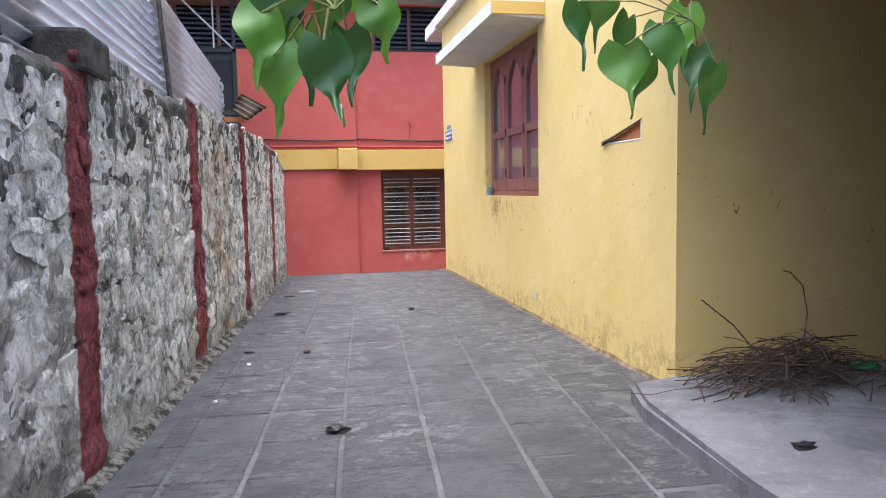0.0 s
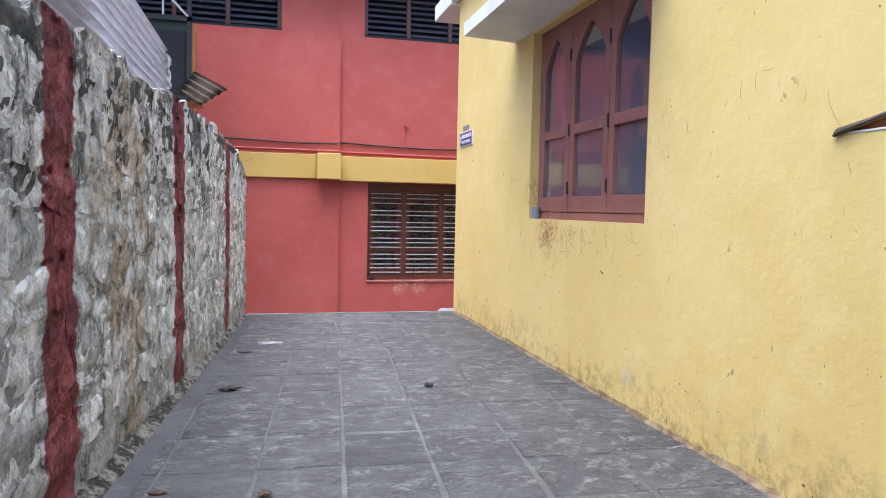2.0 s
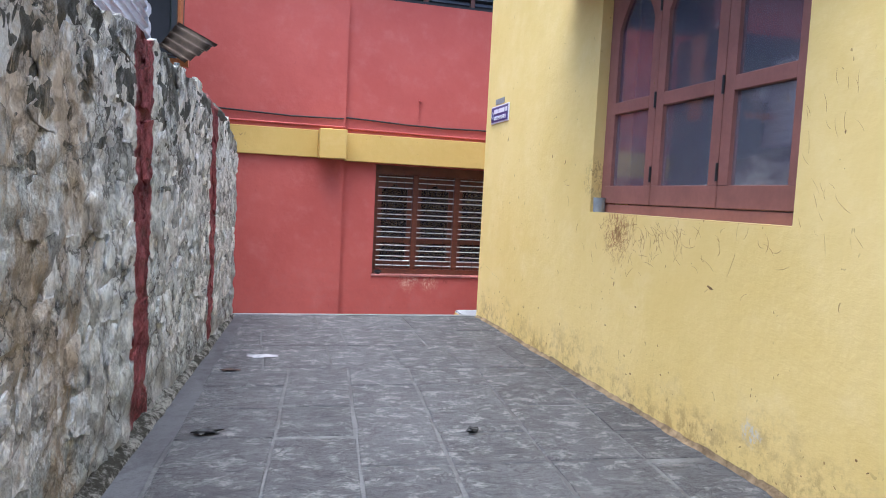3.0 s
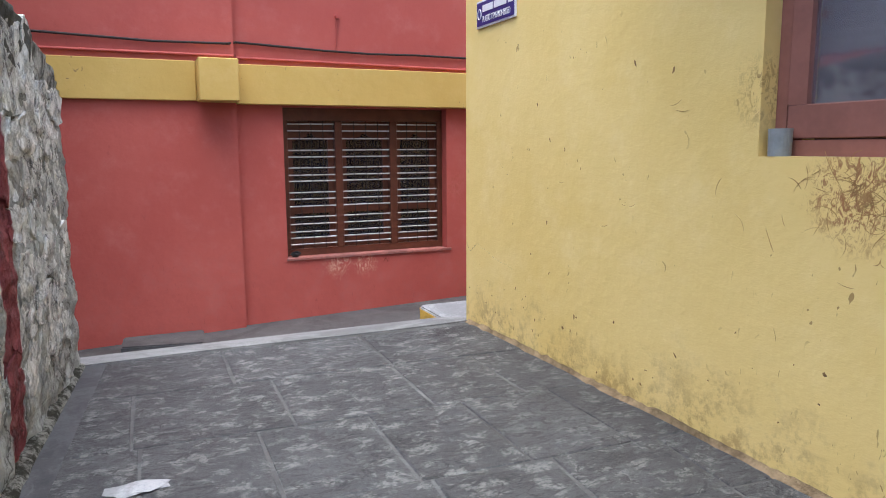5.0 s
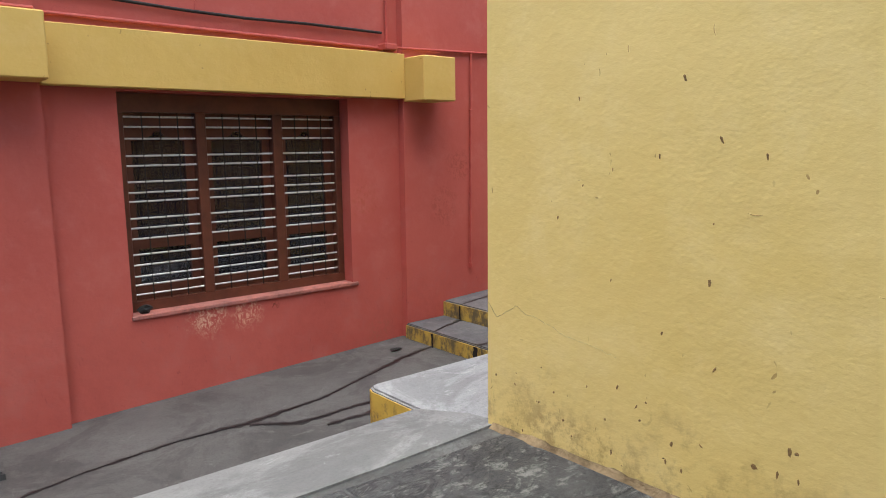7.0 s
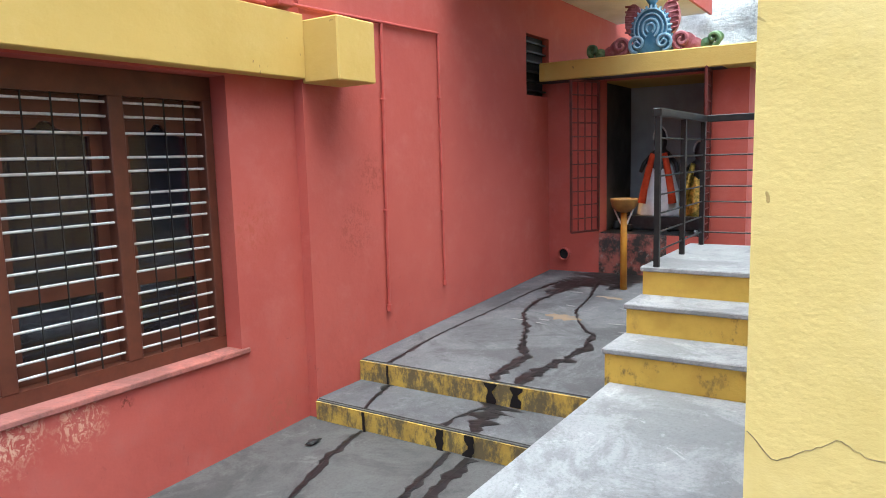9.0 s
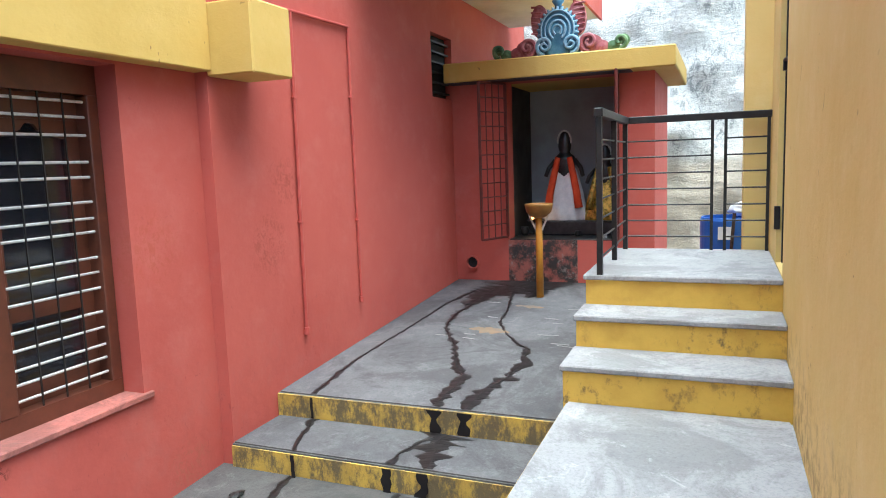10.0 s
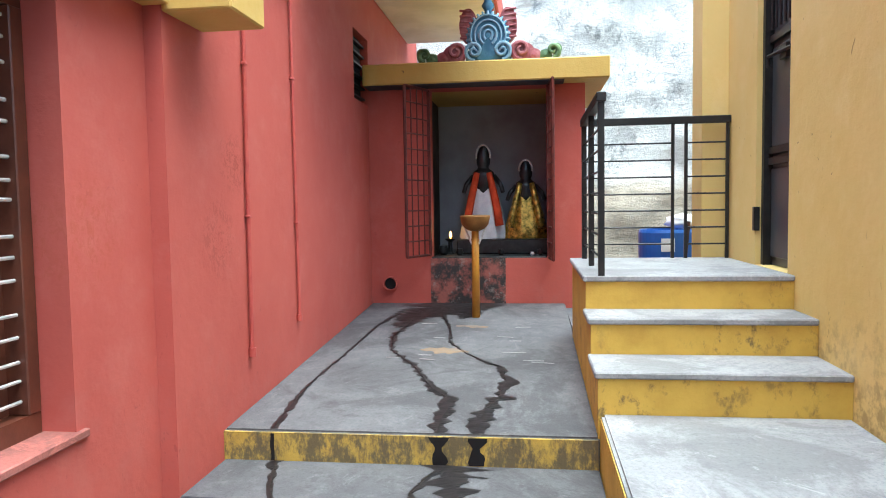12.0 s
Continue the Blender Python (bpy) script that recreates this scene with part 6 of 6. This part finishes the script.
# ---- hanging peepal leaves ----
def leaf_mesh(length, width, tail, curl, seed):
    """Heart-shaped blade with a long drip tip, hanging down from its stalk."""
    bm = bmesh.new()
    n = 18
    rows = []
    for i in range(n + 1):
        f = i / n
        if f < 0.78:
            u = f / 0.78
            half = width / 2 * (math.sin(math.pi * min(1, u * 0.98 + 0.06) ** 0.62)) * (1 - 0.15 * u)
            half = max(half, 0.006)
        else:
            half = 0.006 * (1 - (f - 0.78) / 0.22) + 0.0008
        z = -length * f / 0.78 if f < 0.78 else -length - tail * (f - 0.78) / 0.22
        bend = curl * (f ** 2) + 0.006 * math.sin(5 * f + seed)
        row = []
        for s in (-1, -0.5, 0, 0.5, 1):
            lift = 0.16 * abs(s) * half + 0.004 * math.sin(9 * f + 3 * s + seed)
            lobe = 0.018 * (1 - f / 0.15) * abs(s) if f < 0.15 else 0
            row.append(bm.verts.new((s * half, bend + lift, z + lobe)))
        rows.append(row)
    for a, b in zip(rows, rows[1:]):
        for k in range(4):
            bm.faces.new((a[k], a[k + 1], b[k + 1], b[k]))
    return bm


tree = thing("peepal_tree", (-3.2, 0.6, -1.2), "peepal tree whose leafy sprays hang over the alley", "tree")
part("trunk", tube([(-3.2, 0.6, -1.2), (-3.25, 0.65, 0.5), (-3.1, 0.7, 2.2), (-2.9, 0.85, 3.4)], [0.32, 0.26, 0.22, 0.16], 14), M_TWIG, tree, smooth=True)
part("limb", tube([(-2.95, 0.8, 3.2), (-2.0, 1.2, 3.7), (-1.0, 1.5, 3.5), (-0.2, 1.56, 2.9), (0.12, 1.5, 2.3)], [0.1, 0.075, 0.05, 0.025, 0.01], 10), M_TWIG, tree, smooth=True)
part("limb", tube([(-1.0, 1.5, 3.5), (0.0, 1.8, 3.6), (0.8, 2.25, 3.1), (1.2, 2.45, 2.6)], [0.045, 0.035, 0.02, 0.009], 10), M_TWIG, tree, smooth=True)


def spray(at, limb_end, size, leaves, seed):
    rng = random.Random(seed)
    part("twig", tube([limb_end, (at[0] + 0.02, at[1] + 0.03, at[2] + 0.3), at], [0.007, 0.004, 0.002], 6), M_PETIOLE, tree)
    for dx, dy, dz, ln, wd, turn, swing in leaves:
        top = Vector(at) + size * Vector((dx, dy, dz))
        part("stalk", tube([at, (Vector(at) + top) / 2 + Vector((0, 0, 0.02)), top], 0.0016, 5), M_PETIOLE, tree)
        bm = leaf_mesh(size * ln, size * wd, size * ln * 0.4, rng.uniform(-0.02, 0.02), rng.uniform(0, 6))
        bm.transform(Matrix.Translation(top) @ pose(0, 0, 0, rng.uniform(-12, 12), swing, turn))
        part("leaf", bm, M_LEAF, tree, smooth=True)


spray((0.111, 1.45, 1.428), (0.12, 1.5, 2.3), 0.773, ((-0.11, 0.0, -0.01, 0.085, 0.085, 20, 6), (-0.085, 0.03, -0.06, 0.095, 0.08, -15, 2), (-0.02, -0.02, -0.055, 0.095, 0.09, 10, -8), (0.02, 0.02, -0.03, 0.085, 0.075, -25, -6), (0.065, 0.0, 0.01, 0.065, 0.08, 15, -18), (-0.07, 0.03, 0.05, 0.08, 0.08, 5, 10), (0.0, 0.03, 0.05, 0.09, 0.08, 30, 4), (-0.11, 0.02, 0.06, 0.09, 0.08, -10, 4), (-0.045, 0.05, -0.02, 0.085, 0.08, 40, -4), (0.035, 0.05, 0.06, 0.07, 0.07, -30, -10)), 3)
spray((0.917, 2.03, 1.573), (1.2, 2.45, 2.6), 1.3, ((-0.19, 0.02, 0.03, 0.085, 0.07, 25, 5), (-0.12, 0.0, -0.045, 0.085, 0.095, -10, -4), (-0.07, 0.02, -0.06, 0.075, 0.07, 15, 8), (-0.05, 0.0, -0.01, 0.085, 0.085, 5, -6), (0.025, 0.02, -0.04, 0.085, 0.06, -40, 3), (0.04, -0.01, -0.075, 0.085, 0.065, 10, 0), (0.01, 0.03, 0.03, 0.08, 0.08, -5, 4), (-0.14, 0.03, 0.06, 0.08, 0.08, 15, 4), (-0.09, 0.04, 0.01, 0.08, 0.08, 35, 6)), 4)

# ---- stones of the rubble wall ----
STONES = []
rng = random.Random(21)
for s in range(18):
    bm = bmesh.new()
    n = 7
    g = []
    ph = rng.uniform(0, 50)
    for i in range(n + 1):
        row = []
        for j in range(n + 1):
            u, v = i / n - 0.5, j / n - 0.5
            k = 1 - 0.22 * (abs(2 * u) ** 3) * (abs(2 * v) ** 3)
            edge = max(abs(2 * u), abs(2 * v))
            d = 0.002 * (1 - edge ** 6) + 0.013 * noise.fractal(Vector((u * 3.4 + ph, v * 2.4, 2)), 0.5, 2, 5)
            jit = 0.2
            row.append(bm.verts.new((d, u * k + jit * noise.noise(Vector((u * 3, v * 3 + ph, 4))), v * k + jit * noise.noise(Vector((u * 3 + ph, v * 3, 8))))))
        g.append(row)
    for a, b in zip(g, g[1:]):
        for k in range(n):
            bm.faces.new((a[k], a[k + 1], b[k + 1], b[k]))
    rim = [e for e in bm.edges if e.is_boundary]
    for e in rim:
        e.smooth = False
    ext = bmesh.ops.extrude_edge_only(bm, edges=rim)
    for v in ext["geom"]:
        if isinstance(v, bmesh.types.BMVert):
            v.co.x = -0.03
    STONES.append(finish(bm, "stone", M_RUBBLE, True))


def lay_stones(y_from, y_to, each):
    z = 0.02
    while z < 1.9:
        course = rng.uniform(0.15, 0.21)
        y = y_from + rng.uniform(0, 0.15)
        while y < y_to:
            w = rng.choice((rng.uniform(0.13, 0.2), rng.uniform(0.2, 0.32), rng.uniform(0.28, 0.42)))
            h = course * rng.uniform(0.8, 1.05)
            zz = z + rng.uniform(-0.025, 0.025)
            if zz > 0.085 and zz + h < coping(y + w / 2) - 0.012 and y + w < y_to + 0.02:
                full = 1.04 + 0.12 * min(1.0, max(0.0, (zz - 0.35 + rng.uniform(-0.3, 0.3)) / 0.7))
                m = Matrix.Translation((lean(y + w / 2, zz + h / 2) - 0.022 + rng.uniform(-0.007, 0.005), y + w / 2, zz + h / 2)) @ Matrix.Rotation(-0.0897 + rng.gauss(0, 0.014), 4, "Z") @ Matrix.Rotation(rng.gauss(0, 0.05), 4, "X") @ Matrix.Diagonal((0.95, w * full * 0.99, h * full * 1.04, 1))
                each(rng.choice(STONES), m)
            y += w
        z += course


def stone_part(me, m):
    ob = new("stone", me)
    ob.parent = rubble
    ob.matrix_basis = m


lay_stones(3.0, WALL_END - 0.03, stone_part)

# ---- paving stones ----
def paver_mesh(corners):
    """One split stone slab over four plan corners, with a chipped top edge."""
    bm = bmesh.new()
    mid = sum((Vector(c) for c in corners), Vector((0, 0))) / 4
    rings = []
    for inset, z in ((0.0, -0.03), (0.0, -0.005), (0.007, 0.0)):
        ring = []
        for k in range(4):
            a, b = Vector(corners[k]), Vector(corners[(k + 1) % 4])
            for f in (0.0, 0.3, 0.68):
                q = a.lerp(b, f)
                q += (mid - q).normalized() * (inset + abs(rng.gauss(0, 0.0035)))
                ring.append(bm.verts.new((q.x, q.y, z + (rng.uniform(-0.0018, 0.0012) if z == 0.0 else 0))))
        rings.append(ring)
    for a, b in zip(rings, rings[1:]):
        for k in range(12):
            bm.faces.new((a[k], a[(k + 1) % 12], b[(k + 1) % 12], b[k]))
    bm.faces.new(rings[-1])
    return finish(bm, "paver", M_PAVER)


# long joints: place at y 5.35 and drift per metre; cross joints: y at x 0.5
LONG = ((-0.86, 0.06), (-0.44, 0.062), (-0.05, 0.092), (0.345, 0.088), (0.757, 0.086), (1.195, 0.097), (1.65, 0.105), (2.12, 0.105), (2.6, 0.105))
CROSS = [0.04 + 0.44 * k for k in range(8)] + [3.56, 4.01, 4.46, 4.87, 5.27, 5.71, 6.18, 6.65, 7.13, 7.53, 7.99, 8.43, 8.87, 9.54, 10.2, 10.838]
WIDE = {8.87: (-0.7, -0.3, 0.11, 0.56, 1.03, 1.47, 1.92, 2.4), 9.54: (-0.7, 0.09, 0.735, 1.36, 1.83, 2.4), 10.2: (-0.7, 0.57, 1.39, 2.4)}
for ya, yb in zip(CROSS, CROSS[1:]):
    yc = (ya + yb) / 2
    wide = WIDE.get(ya)
    lines = wide or LONG
    for left, right in zip(lines, lines[1:]):
        def edge(line, y):
            return line + 0.02 * (y - yc) if wide else line[0] + line[1] * (y - 5.35)
        low = wall_x(yc) + 0.1
        high = 2.172 if yc > 4.3 else 1.62 + 0.03 * max(0, yc)
        if max(edge(left, yc), low) > min(edge(right, yc), high) - 0.06:
            continue
        shift = rng.gauss(0, 0.012) if ya < 8 else 0
        joint = rng.uniform(0.004, 0.012) if ya < 5.8 else rng.uniform(0.002, 0.007)
        corners = []
        for line, y, sx, sy in ((left, ya, 1, 1), (right, ya, -1, 1), (right, yb, -1, -1), (left, yb, 1, -1)):
            x = min(max(edge(line, y) + sx * joint, wall_x(y) + 0.1), high)
            yy = y - 0.05 * (x - 0.5) + sy * rng.uniform(0.001, 0.0035) + (shift if y < 10.8 else 0)
            corners.append((x, min(yy, 10.838)))
        ob = new("paver", paver_mesh(corners))
        ob.parent = paving
        ob.location.z = rng.uniform(-0.003, 0.0015)
